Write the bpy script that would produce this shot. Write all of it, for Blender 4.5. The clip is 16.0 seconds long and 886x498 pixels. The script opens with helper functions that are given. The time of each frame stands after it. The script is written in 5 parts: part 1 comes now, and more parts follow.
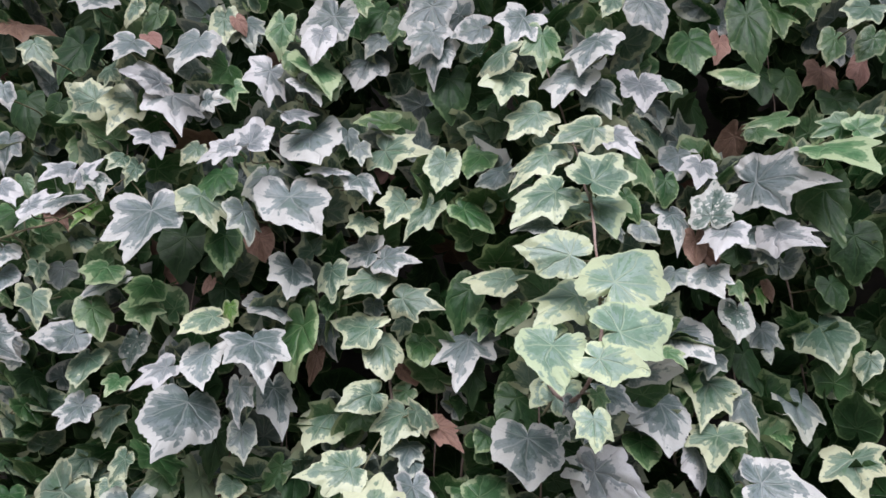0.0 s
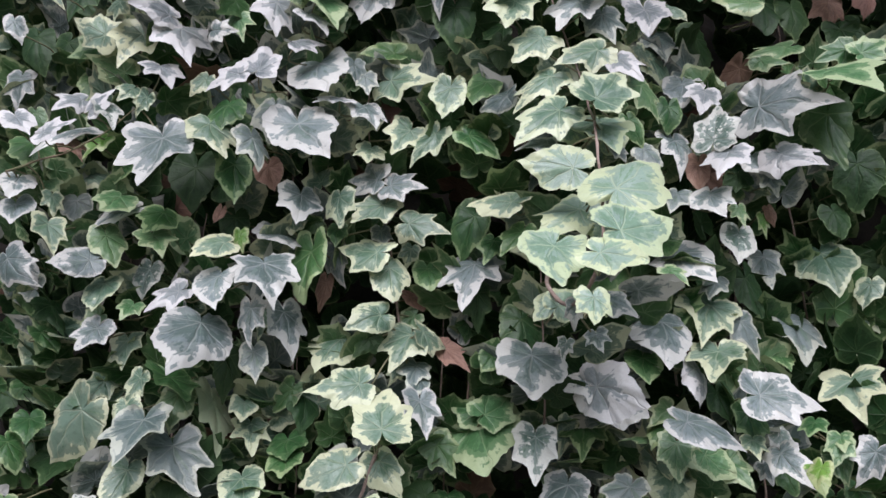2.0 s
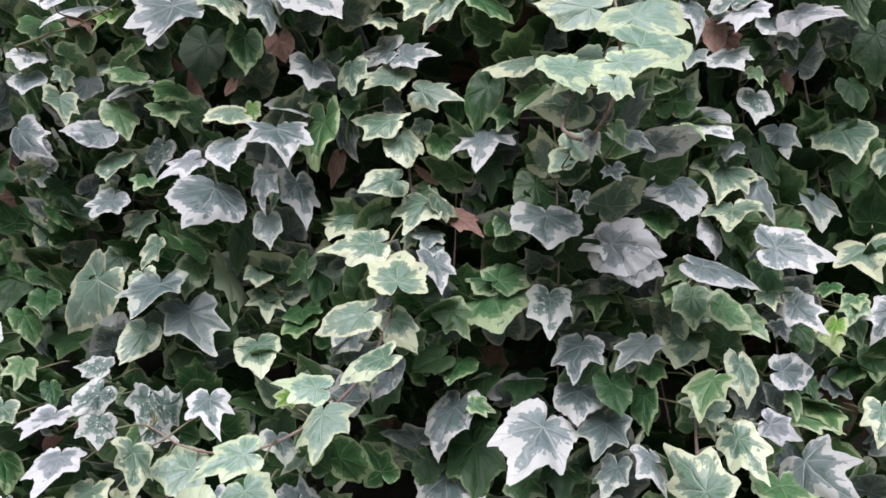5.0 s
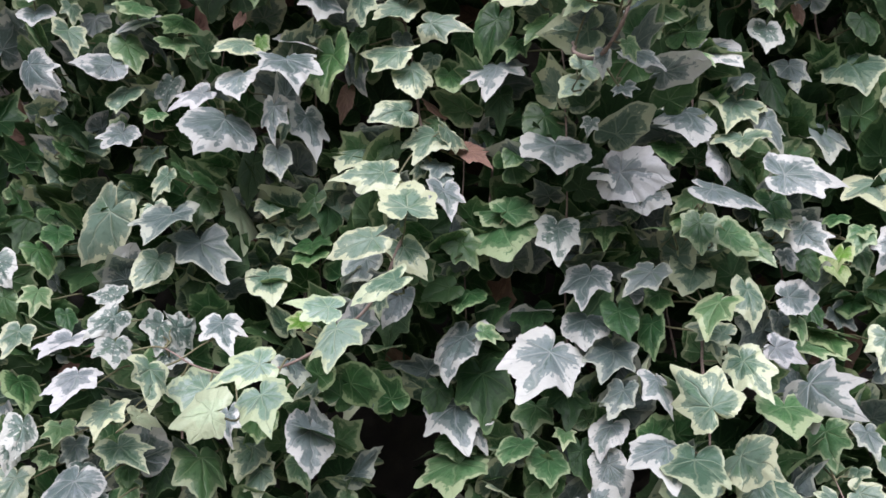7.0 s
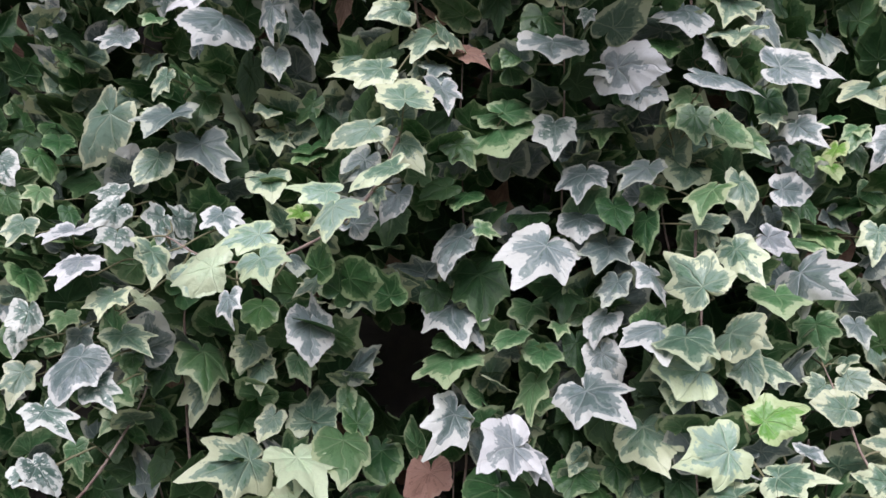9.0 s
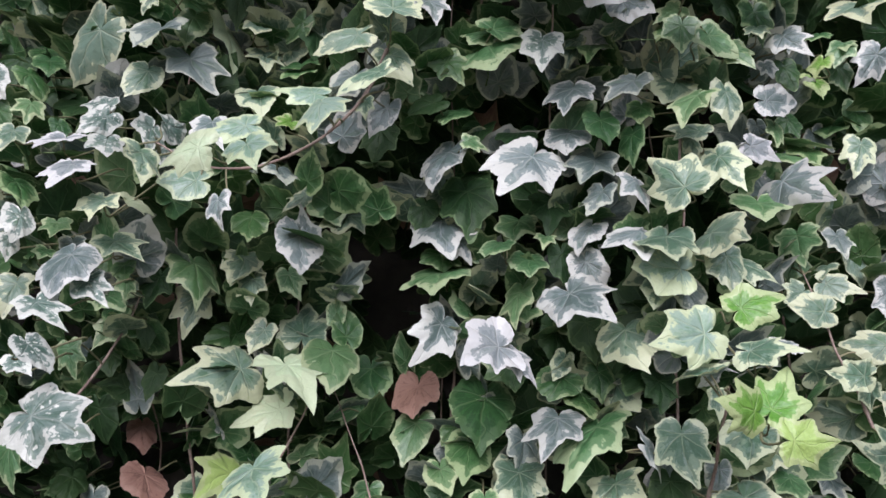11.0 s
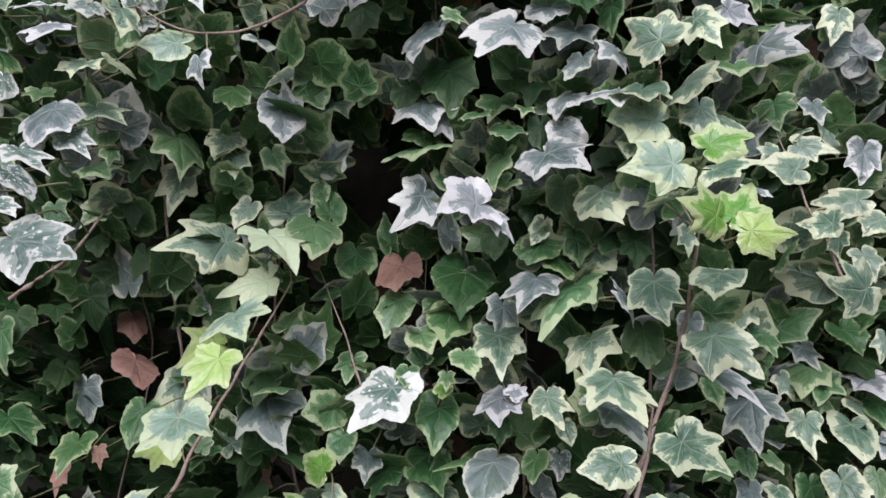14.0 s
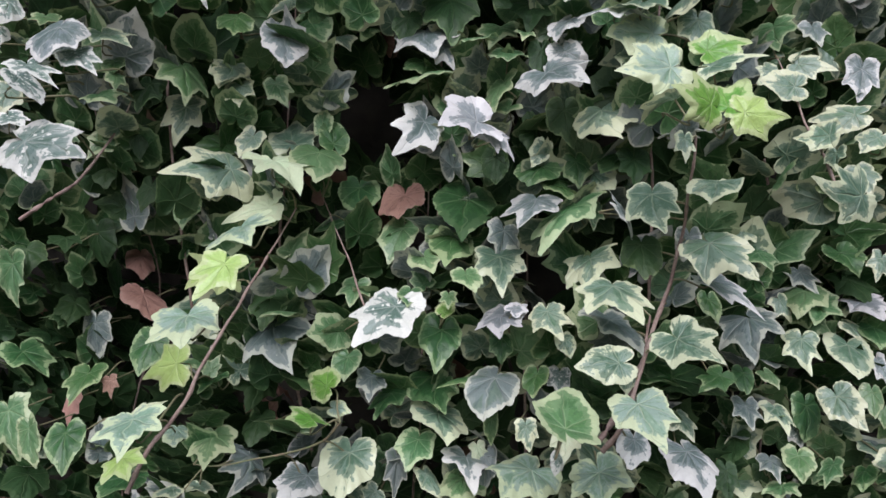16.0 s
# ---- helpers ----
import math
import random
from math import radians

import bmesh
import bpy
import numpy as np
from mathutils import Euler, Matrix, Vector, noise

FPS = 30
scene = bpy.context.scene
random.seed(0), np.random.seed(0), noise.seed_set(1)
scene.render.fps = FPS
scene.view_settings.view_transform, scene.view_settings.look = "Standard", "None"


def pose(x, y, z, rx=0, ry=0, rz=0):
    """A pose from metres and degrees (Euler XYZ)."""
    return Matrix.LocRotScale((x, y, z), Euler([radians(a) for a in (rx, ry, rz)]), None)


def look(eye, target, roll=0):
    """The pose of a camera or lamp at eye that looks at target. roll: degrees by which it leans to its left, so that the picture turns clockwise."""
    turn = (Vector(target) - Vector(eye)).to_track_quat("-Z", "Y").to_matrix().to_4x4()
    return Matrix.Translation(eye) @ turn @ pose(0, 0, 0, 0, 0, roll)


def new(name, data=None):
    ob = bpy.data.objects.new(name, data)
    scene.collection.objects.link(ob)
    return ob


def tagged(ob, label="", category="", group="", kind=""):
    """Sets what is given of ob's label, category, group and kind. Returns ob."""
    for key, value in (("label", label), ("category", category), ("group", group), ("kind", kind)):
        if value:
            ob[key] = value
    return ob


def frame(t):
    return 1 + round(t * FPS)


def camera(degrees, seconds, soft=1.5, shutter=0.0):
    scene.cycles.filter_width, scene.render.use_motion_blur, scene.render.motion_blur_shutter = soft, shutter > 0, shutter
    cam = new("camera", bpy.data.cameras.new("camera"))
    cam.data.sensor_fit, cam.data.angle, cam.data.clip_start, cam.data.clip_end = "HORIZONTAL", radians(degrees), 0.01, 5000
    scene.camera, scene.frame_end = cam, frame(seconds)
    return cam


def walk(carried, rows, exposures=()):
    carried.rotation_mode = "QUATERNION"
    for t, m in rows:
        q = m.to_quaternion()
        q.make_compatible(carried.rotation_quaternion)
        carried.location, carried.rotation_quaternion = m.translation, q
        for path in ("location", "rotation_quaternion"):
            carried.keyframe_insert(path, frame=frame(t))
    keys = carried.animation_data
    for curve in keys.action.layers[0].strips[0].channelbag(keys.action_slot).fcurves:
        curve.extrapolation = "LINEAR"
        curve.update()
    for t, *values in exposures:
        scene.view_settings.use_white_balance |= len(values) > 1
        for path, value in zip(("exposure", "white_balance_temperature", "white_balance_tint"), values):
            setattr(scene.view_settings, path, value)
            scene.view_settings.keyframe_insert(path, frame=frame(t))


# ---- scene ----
cam = camera(66.0, 16.0, soft=1.6)
# the path: seconds, eye, target, roll
PATH = [
    (0, (0.168, -0.523, 1.52), (-0.06, 1.391, 2.052), 0.7),
    (0.5, (0.169, -0.523, 1.509), (-0.066, 1.395, 2.027), 0.7),
    (1, (0.169, -0.523, 1.498), (-0.071, 1.398, 1.999), 0.7),
    (1.5, (0.169, -0.522, 1.485), (-0.079, 1.402, 1.972), 0.7),
    (2, (0.17, -0.521, 1.473), (-0.082, 1.406, 1.945), 0.7),
    (2.5, (0.169, -0.519, 1.458), (-0.087, 1.41, 1.918), 0.7),
    (3, (0.168, -0.517, 1.443), (-0.094, 1.416, 1.888), 0.7),
    (3.5, (0.165, -0.513, 1.427), (-0.098, 1.422, 1.86), 0.6),
    (4, (0.163, -0.508, 1.411), (-0.102, 1.43, 1.833), 0.6),
    (6.5, (0.158, -0.498, 1.358), (-0.119, 1.453, 1.7), 0.6),
    (7, (0.156, -0.499, 1.348), (-0.122, 1.454, 1.673), 0.7),
    (7.5, (0.155, -0.5, 1.336), (-0.121, 1.456, 1.645), 0.7),
    (8, (0.157, -0.501, 1.322), (-0.123, 1.459, 1.607), 0.7),
    (8.5, (0.16, -0.498, 1.303), (-0.124, 1.463, 1.571), 0.8),
    (9, (0.16, -0.496, 1.286), (-0.124, 1.468, 1.533), 0.8),
    (11.5, (0.173, -0.496, 1.218), (-0.104, 1.477, 1.388), 1.0),
    (12, (0.177, -0.494, 1.202), (-0.099, 1.48, 1.36), 0.9),
    (12.5, (0.181, -0.493, 1.185), (-0.095, 1.483, 1.334), 0.9),
    (13, (0.183, -0.492, 1.174), (-0.09, 1.485, 1.3), 0.9),
    (13.5, (0.185, -0.494, 1.164), (-0.089, 1.485, 1.272), 0.8),
    (14, (0.185, -0.496, 1.149), (-0.088, 1.482, 1.252), 0.8),
    (14.5, (0.186, -0.499, 1.137), (-0.089, 1.48, 1.225), 0.8),
    (15, (0.188, -0.5, 1.126), (-0.092, 1.479, 1.195), 0.7),
    (15.5, (0.189, -0.501, 1.111), (-0.096, 1.477, 1.177), 0.7),
    (16, (0.189, -0.502, 1.101), (-0.098, 1.477, 1.151), 0.6),
]
walk(cam, [(t, look(eye, target, roll)) for t, eye, target, roll in PATH], exposures=[(0, 0.13), (5, 0.29), (9, 0.31), (13, 0.26), (16, 0.25)])

# ---- daylight: a bright overcast sky ----
SUN_EL, SUN_ROT = radians(46), radians(190)
world = bpy.data.worlds.new("sky")
scene.world = world
world.use_nodes = True
wn = world.node_tree.nodes
sky = wn.new("ShaderNodeTexSky")
sky.sky_type, sky.sun_disc = "NISHITA", False
sky.sun_elevation, sky.sun_rotation = SUN_EL, SUN_ROT
sky.air_density, sky.dust_density, sky.ozone_density = 1.0, 2.0, 1.0
world.node_tree.links.new(sky.outputs[0], wn["Background"].inputs[0])
wn["Background"].inputs[1].default_value = 0.095
sun = new("sun", bpy.data.lights.new("sun", "SUN"))
sun.data.energy, sun.data.angle, sun.data.color = 3.7, radians(50), (0.925, 0.908, 1.0)
sun.matrix_world = look((0.5, -3.2, 4.6), (0.1, 0.0, 1.3))


# ---- materials ----
def node(mat, kind, **values):
    n = mat.node_tree.nodes.new("ShaderNode" + kind)
    for key, value in values.items():
        if key == "op":
            n.operation = value
        elif key == "clamp":
            n.use_clamp = value
    return n


def math_node(mat, op, a, b=None, c=None, clamp=False):
    n = node(mat, "Math", op=op, clamp=clamp)
    for k, v in enumerate((a, b, c)):
        if v is None:
            continue
        if isinstance(v, (int, float)):
            n.inputs[k].default_value = v
        else:
            mat.node_tree.links.new(v, n.inputs[k])
    return n.outputs[0]


def step(mat, value, lo, hi):
    n = node(mat, "MapRange")
    n.interpolation_type = "SMOOTHSTEP"
    mat.node_tree.links.new(value, n.inputs[0])
    n.inputs[1].default_value, n.inputs[2].default_value = lo, hi
    return n.outputs[0]


def vec(mat, x, y, z):
    n = node(mat, "CombineXYZ")
    for k, v in enumerate((x, y, z)):
        if isinstance(v, (int, float)):
            n.inputs[k].default_value = v
        else:
            mat.node_tree.links.new(v, n.inputs[k])
    return n.outputs[0]


def grain(mat, where, scale, detail=3.0, rough=0.55):
    n = node(mat, "TexNoise")
    mat.node_tree.links.new(where, n.inputs["Vector"])
    n.inputs["Scale"].default_value, n.inputs["Detail"].default_value, n.inputs["Roughness"].default_value = scale, detail, rough
    return n.outputs["Fac"]


def mix(mat, fac, a, b, blend="MIX"):
    n = node(mat, "Mix")
    n.data_type, n.blend_type = "RGBA", blend
    for k, v in ((0, fac), (6, a), (7, b)):
        if isinstance(v, (int, float)):
            n.inputs[k].default_value = v
        elif isinstance(v, tuple):
            n.inputs[k].default_value = (*v, 1)
        else:
            mat.node_tree.links.new(v, n.inputs[k])
    return n.outputs[2]


def shader(name):
    mat = bpy.data.materials.new(name)
    mat.use_nodes = True
    return mat, mat.node_tree.nodes["Principled BSDF"]


def leaf_material(name, mid, dark, rim, start, ragged, patch, gloss=0.31, veins=0.5, specks=0.0, shine=0.6, green=0.8):
    """Variegated ivy: mid tone in the middle with dark patches along the veins, a pale ragged rim from start (0 middle, 1 margin)."""
    mat, bsdf = shader(name)
    link = mat.node_tree.links.new
    uv = node(mat, "UVMap")
    xyz = node(mat, "SeparateXYZ")
    link(uv.outputs[0], xyz.inputs[0])
    x = math_node(mat, "SUBTRACT", xyz.outputs[0], 0.5)
    y = math_node(mat, "SUBTRACT", xyz.outputs[1], 0.3)
    turn = math_node(mat, "ARCTAN2", x, y)
    far = math_node(mat, "SQRT", math_node(mat, "ADD", math_node(mat, "MULTIPLY", x, x), math_node(mat, "MULTIPLY", y, y)))
    info, island = node(mat, "ObjectInfo"), node(mat, "NewGeometry")
    lot = math_node(mat, "ADD", math_node(mat, "MULTIPLY", info.outputs["Random"], 61.0), math_node(mat, "MULTIPLY", island.outputs["Random Per Island"], 47.0))
    lot_b = math_node(mat, "FRACT", math_node(mat, "MULTIPLY", lot, 7.31))
    lot_c = math_node(mat, "FRACT", math_node(mat, "MULTIPLY", lot, 3.77))
    edge = node(mat, "Attribute")
    edge.attribute_name = "rim"
    rho = edge.outputs["Fac"]
    rays = grain(mat, vec(mat, math_node(mat, "MULTIPLY", turn, 4.6), math_node(mat, "MULTIPLY", far, 4.5), lot), 1.8, 5.0, 0.62)
    blots = grain(mat, vec(mat, x, y, lot), 6.0, 3.0, 0.55)
    push = math_node(mat, "ADD", math_node(mat, "MULTIPLY", math_node(mat, "SUBTRACT", rays, 0.5), 0.62 * ragged),
                     math_node(mat, "MULTIPLY", math_node(mat, "SUBTRACT", blots, 0.5), 1.2 * ragged))
    spread = math_node(mat, "MULTIPLY", math_node(mat, "SUBTRACT", lot_b, 0.5), 0.17)
    lean = math_node(mat, "MULTIPLY", math_node(mat, "SUBTRACT", grain(mat, vec(mat, x, y, math_node(mat, "ADD", lot, 21.0)), 2.2, 1.0, 0.4), 0.5), 0.45 * ragged)
    field = math_node(mat, "ADD", math_node(mat, "ADD", math_node(mat, "ADD", rho, push), spread), lean)
    pale = step(mat, field, start - 0.018, start + 0.03)
    if start < 0.9:
        hem = step(mat, math_node(mat, "ADD", rho, math_node(mat, "MULTIPLY", math_node(mat, "SUBTRACT", blots, 0.5), 0.22)), 0.885, 0.925)
        pale = math_node(mat, "MAXIMUM", pale, math_node(mat, "MULTIPLY", hem, 0.9))
    half = step(mat, field, start - 0.22, start - 0.17)
    patches = math_node(mat, "ADD", math_node(mat, "MULTIPLY", grain(mat, vec(mat, math_node(mat, "MULTIPLY", turn, 5.0), math_node(mat, "MULTIPLY", far, 2.6), math_node(mat, "ADD", lot, 9.0)), 1.6, 4.0, 0.62), 0.62),
                        math_node(mat, "MULTIPLY", grain(mat, vec(mat, x, y, math_node(mat, "ADD", lot, 5.0)), 8.0, 3.0, 0.6), 0.38))
    shift = math_node(mat, "ADD", patches, math_node(mat, "MULTIPLY", math_node(mat, "SUBTRACT", lot_c, 0.5), 0.16))
    inner = step(mat, shift, 0.61 - patch, 0.635 - patch)
    bend = math_node(mat, "MULTIPLY", math_node(mat, "SUBTRACT", grain(mat, vec(mat, x, y, math_node(mat, "ADD", lot, 33.0)), 3.0, 2.0, 0.5), 0.5), 0.8)
    a = math_node(mat, "ABSOLUTE", math_node(mat, "ADD", turn, bend))
    lines = None
    for ang in (0.0, 0.82, 1.72):
        d = math_node(mat, "MULTIPLY", math_node(mat, "ABSOLUTE", math_node(mat, "SUBTRACT", a, ang)), far)
        lines = d if lines is None else math_node(mat, "MINIMUM", lines, d)
    # side veins leave the main ones at a slant
    comb = math_node(mat, "ABSOLUTE", math_node(mat, "SUBTRACT", math_node(mat, "FRACT", math_node(mat, "SUBTRACT", math_node(mat, "MULTIPLY", far, 7.0), math_node(mat, "MULTIPLY", lines, 6.0))), 0.5))
    side = math_node(mat, "MULTIPLY", step(mat, math_node(mat, "SUBTRACT", 0.5, comb), 0.44, 0.5), 0.2)
    vein = math_node(mat, "MAXIMUM", math_node(mat, "SUBTRACT", 1.0, step(mat, lines, 0.002, 0.011)), side)
    # whole sectors between the veins stay plain green
    sectors = grain(mat, vec(mat, math_node(mat, "MULTIPLY", turn, 1.6), math_node(mat, "MULTIPLY", far, 1.2), math_node(mat, "ADD", lot, 15.0)), 1.3, 2.0, 0.45)
    base = mix(mat, math_node(mat, "MULTIPLY", step(mat, sectors, 0.56, 0.60), green), mid, tuple(c * k for c, k in zip(mid, (0.42, 0.68, 0.30))))
    base = mix(mat, inner, base, dark)
    base = mix(mat, math_node(mat, "MULTIPLY", half, 0.5), base, tuple(0.6 * m + 0.4 * r for m, r in zip(mid, rim)))
    fine = grain(mat, vec(mat, x, y, lot), 38.0, 3.0, 0.6)
    base = mix(mat, math_node(mat, "MULTIPLY", math_node(mat, "SUBTRACT", 1.0, pale), 0.35), base, mix(mat, fine, tuple(0.55 * c for c in mid), tuple(min(1, 1.5 * c) for c in mid)))
    base = mix(mat, pale, base, mix(mat, fine, rim, tuple(0.82 * c for c in rim)))
    if specks:
        dots = grain(mat, vec(mat, x, y, math_node(mat, "ADD", lot, 3.0)), 15.0, 2.0, 0.5)
        base = mix(mat, step(mat, dots, 0.66 - specks, 0.69 - specks), base, rim)
    base = mix(mat, math_node(mat, "MULTIPLY", math_node(mat, "MULTIPLY", vein, veins), math_node(mat, "SUBTRACT", 1.0, math_node(mat, "MULTIPLY", pale, 0.8))), base, tuple(0.5 * m + 0.5 * r for m, r in zip(mid, rim)))
    hue = node(mat, "HueSaturation")
    link(math_node(mat, "ADD", 0.485, math_node(mat, "MULTIPLY", lot_c, 0.03)), hue.inputs["Hue"])
    link(math_node(mat, "ADD", 0.85, math_node(mat, "MULTIPLY", lot_b, 0.3)), hue.inputs["Value"])
    link(base, hue.inputs["Color"])
    link(hue.outputs[0], bsdf.inputs["Base Color"])
    link(math_node(mat, "ADD", gloss, math_node(mat, "MULTIPLY", fine, 0.16)), bsdf.inputs["Roughness"])
    bsdf.inputs["Specular IOR Level"].default_value = shine
    bsdf.inputs["Subsurface Weight"].default_value = 0.0
    bump = node(mat, "Bump")
    bump.inputs["Strength"].default_value, bump.inputs["Distance"].default_value = 0.7, 0.002
    link(math_node(mat, "ADD", math_node(mat, "MULTIPLY", vein, -0.3), math_node(mat, "MULTIPLY", blots, 1.3)), bump.inputs["Height"])
    link(bump.outputs[0], bsdf.inputs["Normal"])
    # thin blades let some light through
    thin, both = node(mat, "BsdfTranslucent"), node(mat, "MixShader")
    link(mix(mat, 1.0, hue.outputs[0], (0.95, 1.0, 0.85), "MULTIPLY"), thin.inputs["Color"])
    both.inputs[0].default_value = 0.2
    link(bsdf.outputs[0], both.inputs[1])
    link(thin.outputs[0], both.inputs[2])
    link(both.outputs[0], mat.node_tree.nodes["Material Output"].inputs["Surface"])
    return mat


GREY, GREEN, DEEP = (0.165, 0.205, 0.205), (0.050, 0.126, 0.043), (0.025, 0.070, 0.024)
MATERIAL = {
    "W": leaf_material("ivy_white_rim", (0.195, 0.24, 0.248), (0.068, 0.112, 0.09), (0.66, 0.655, 0.63), 0.74, 1.1, 0.11, green=0.4),
    "P": leaf_material("ivy_white_leaf", (0.23, 0.255, 0.27), (0.11, 0.14, 0.145), (0.66, 0.645, 0.65), 0.66, 1.0, 0.07, green=0.25),
    "C": leaf_material("ivy_cream_rim", (0.165, 0.245, 0.19), (0.048, 0.12, 0.055), (0.62, 0.655, 0.45), 0.785, 1.1, 0.12, green=0.6),
    "Y": leaf_material("ivy_pale_young", (0.275, 0.375, 0.315), (0.135, 0.25, 0.14), (0.59, 0.665, 0.43), 0.775, 1.3, 0.10, veins=0.65, green=0.5),
    "L": leaf_material("ivy_cream_leaf", (0.56, 0.65, 0.44), (0.42, 0.53, 0.32), (0.62, 0.68, 0.46), 0.52, 0.6, 0.0, green=0.12),
    "V": leaf_material("ivy_lime_leaf", (0.40, 0.52, 0.16), (0.29, 0.41, 0.10), (0.52, 0.59, 0.28), 0.78, 0.6, 0.0, green=0.25),
    "U": leaf_material("ivy_fresh_leaf", (0.16, 0.34, 0.055), (0.09, 0.23, 0.03), (0.50, 0.59, 0.29), 0.70, 0.9, 0.12, green=0.3),
    "K": leaf_material("ivy_light_green", (0.103, 0.208, 0.092), (0.044, 0.12, 0.042), (0.43, 0.51, 0.30), 0.84, 0.8, 0.11, green=0.5),
    "S": leaf_material("ivy_speckled", (0.15, 0.21, 0.19), (0.055, 0.11, 0.075), (0.63, 0.635, 0.59), 0.74, 1.1, 0.14, specks=0.055),
    "H": leaf_material("ivy_grey_green", GREY, (0.07, 0.115, 0.10), (0.54, 0.56, 0.48), 0.86, 0.8, 0.11, green=0.6),
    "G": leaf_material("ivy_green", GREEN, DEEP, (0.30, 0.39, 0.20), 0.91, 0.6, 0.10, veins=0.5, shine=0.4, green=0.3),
    # dark green leaves, coloured lower still to put shade into the gaps
    "D": leaf_material("ivy_dark_green_shaded", (0.028, 0.067, 0.024), (0.014, 0.037, 0.013), (0.15, 0.22, 0.10), 1.0, 0.3, 0.08, veins=0.45, gloss=0.42, shine=0.3, green=0.3),
    "B": leaf_material("ivy_dead_leaf", (0.335, 0.19, 0.145), (0.19, 0.10, 0.078), (0.42, 0.26, 0.205), 0.95, 0.7, 0.11, gloss=0.62, veins=0.5, green=0.0),
}


def plain_material(name, one, two, scale, rough, bump_by=0.002):
    mat, bsdf = shader(name)
    link = mat.node_tree.links.new
    co = node(mat, "TexCoord").outputs["Object"]
    big, small = grain(mat, co, scale, 4.0), grain(mat, co, scale * 9, 3.0)
    link(mix(mat, step(mat, math_node(mat, "ADD", math_node(mat, "MULTIPLY", big, 0.6), math_node(mat, "MULTIPLY", small, 0.4)), 0.35, 0.65), one, two), bsdf.inputs["Base Color"])
    bsdf.inputs["Roughness"].default_value = rough
    bump = node(mat, "Bump")
    bump.inputs["Strength"].default_value, bump.inputs["Distance"].default_value = 0.6, bump_by
    link(small, bump.inputs["Height"])
    link(bump.outputs[0], bsdf.inputs["Normal"])
    return mat


BARK = plain_material("vine_bark", (0.20, 0.13, 0.11), (0.36, 0.27, 0.235), 60, 0.75, 0.0006)
YOUNG = plain_material("young_stem", (0.16, 0.20, 0.09), (0.24, 0.17, 0.12), 40, 0.55, 0.0003)
SOIL = plain_material("soil", (0.05, 0.038, 0.03), (0.10, 0.08, 0.06), 6, 0.95, 0.01)
# near-black wall colour carries the shade of the leaf gaps
WALL_SHADE = plain_material("shade_dark_wall", (0.04, 0.034, 0.03), (0.08, 0.066, 0.056), 5, 0.9, 0.006)


# ---- the setting ----
def box(name, x0, y0, z0, x1, y1, z1, mat):
    bm = bmesh.new()
    bmesh.ops.create_cube(bm, size=1)
    for v in bm.verts:
        v.co = ((x0 + x1) / 2 + v.co.x * (x1 - x0), (y0 + y1) / 2 + v.co.y * (y1 - y0), (z0 + z1) / 2 + v.co.z * (z1 - z0))
    me = bpy.data.meshes.new(name)
    bm.to_mesh(me)
    me.materials.append(mat)
    return new(name, me)


tagged(box("wall_back", -2.2, 0.34, -0.1, 2.6, 0.56, 2.6, WALL_SHADE), "plain unseen wall behind the ivy, darkened for shade in the gaps", "wall", kind="structure")
tagged(box("ground", -400, -400, -0.2, 400, 400, 0, SOIL), "bare brown soil below the ivy", "ground", kind="structure")


# ---- ivy leaves ----
def outline(rnd, form):
    """Radius of the margin by turn from the tip, for one side: lobes and bays of an ivy leaf. Base at (0, 0), tip at (0, 1)."""
    j = lambda v, by=0.06: v * (1 + rnd.uniform(-by, by))
    if form == 0:      # kite with pointed lobes
        keys = [(0, j(1.03)), (5, j(0.93)), (11, j(0.82)), (20, j(0.70)), (32, j(0.64)), (43, j(0.70)), (51, j(0.81)), (57, j(0.72)), (70, j(0.59)), (82, j(0.55)), (95, j(0.58)), (106, j(0.62)), (118, j(0.54)), (140, j(0.43)), (160, 0.30), (172, 0.16), (180, 0.05)]
    elif form == 1:    # broad with blunt lobes
        keys = [(0, j(1.0)), (5, j(0.94)), (14, j(0.84)), (26, j(0.76)), (38, j(0.73)), (48, j(0.76)), (55, j(0.80)), (63, j(0.75)), (76, j(0.66)), (90, j(0.62)), (106, j(0.62)), (122, j(0.56)), (142, j(0.46)), (160, 0.34), (173, 0.18), (180, 0.05)]
    elif form == 2:    # five clear lobes
        keys = [(0, j(1.04)), (5, j(0.92)), (12, j(0.78)), (23, j(0.63)), (32, j(0.60)), (42, j(0.70)), (51, j(0.84)), (57, j(0.71)), (70, j(0.55)), (81, j(0.51)), (93, j(0.57)), (104, j(0.64)), (116, j(0.53)), (138, j(0.41)), (160, 0.27), (172, 0.14), (180, 0.05)]
    else:              # nearly whole, heart shaped
        keys = [(0, j(1.0)), (8, j(0.90)), (22, j(0.80)), (40, j(0.75)), (54, j(0.75)), (72, j(0.68)), (92, j(0.64)), (112, j(0.59)), (134, j(0.51)), (156, j(0.37)), (170, 0.21), (180, 0.06)]
    return [k[0] for k in keys], [k[1] for k in keys]


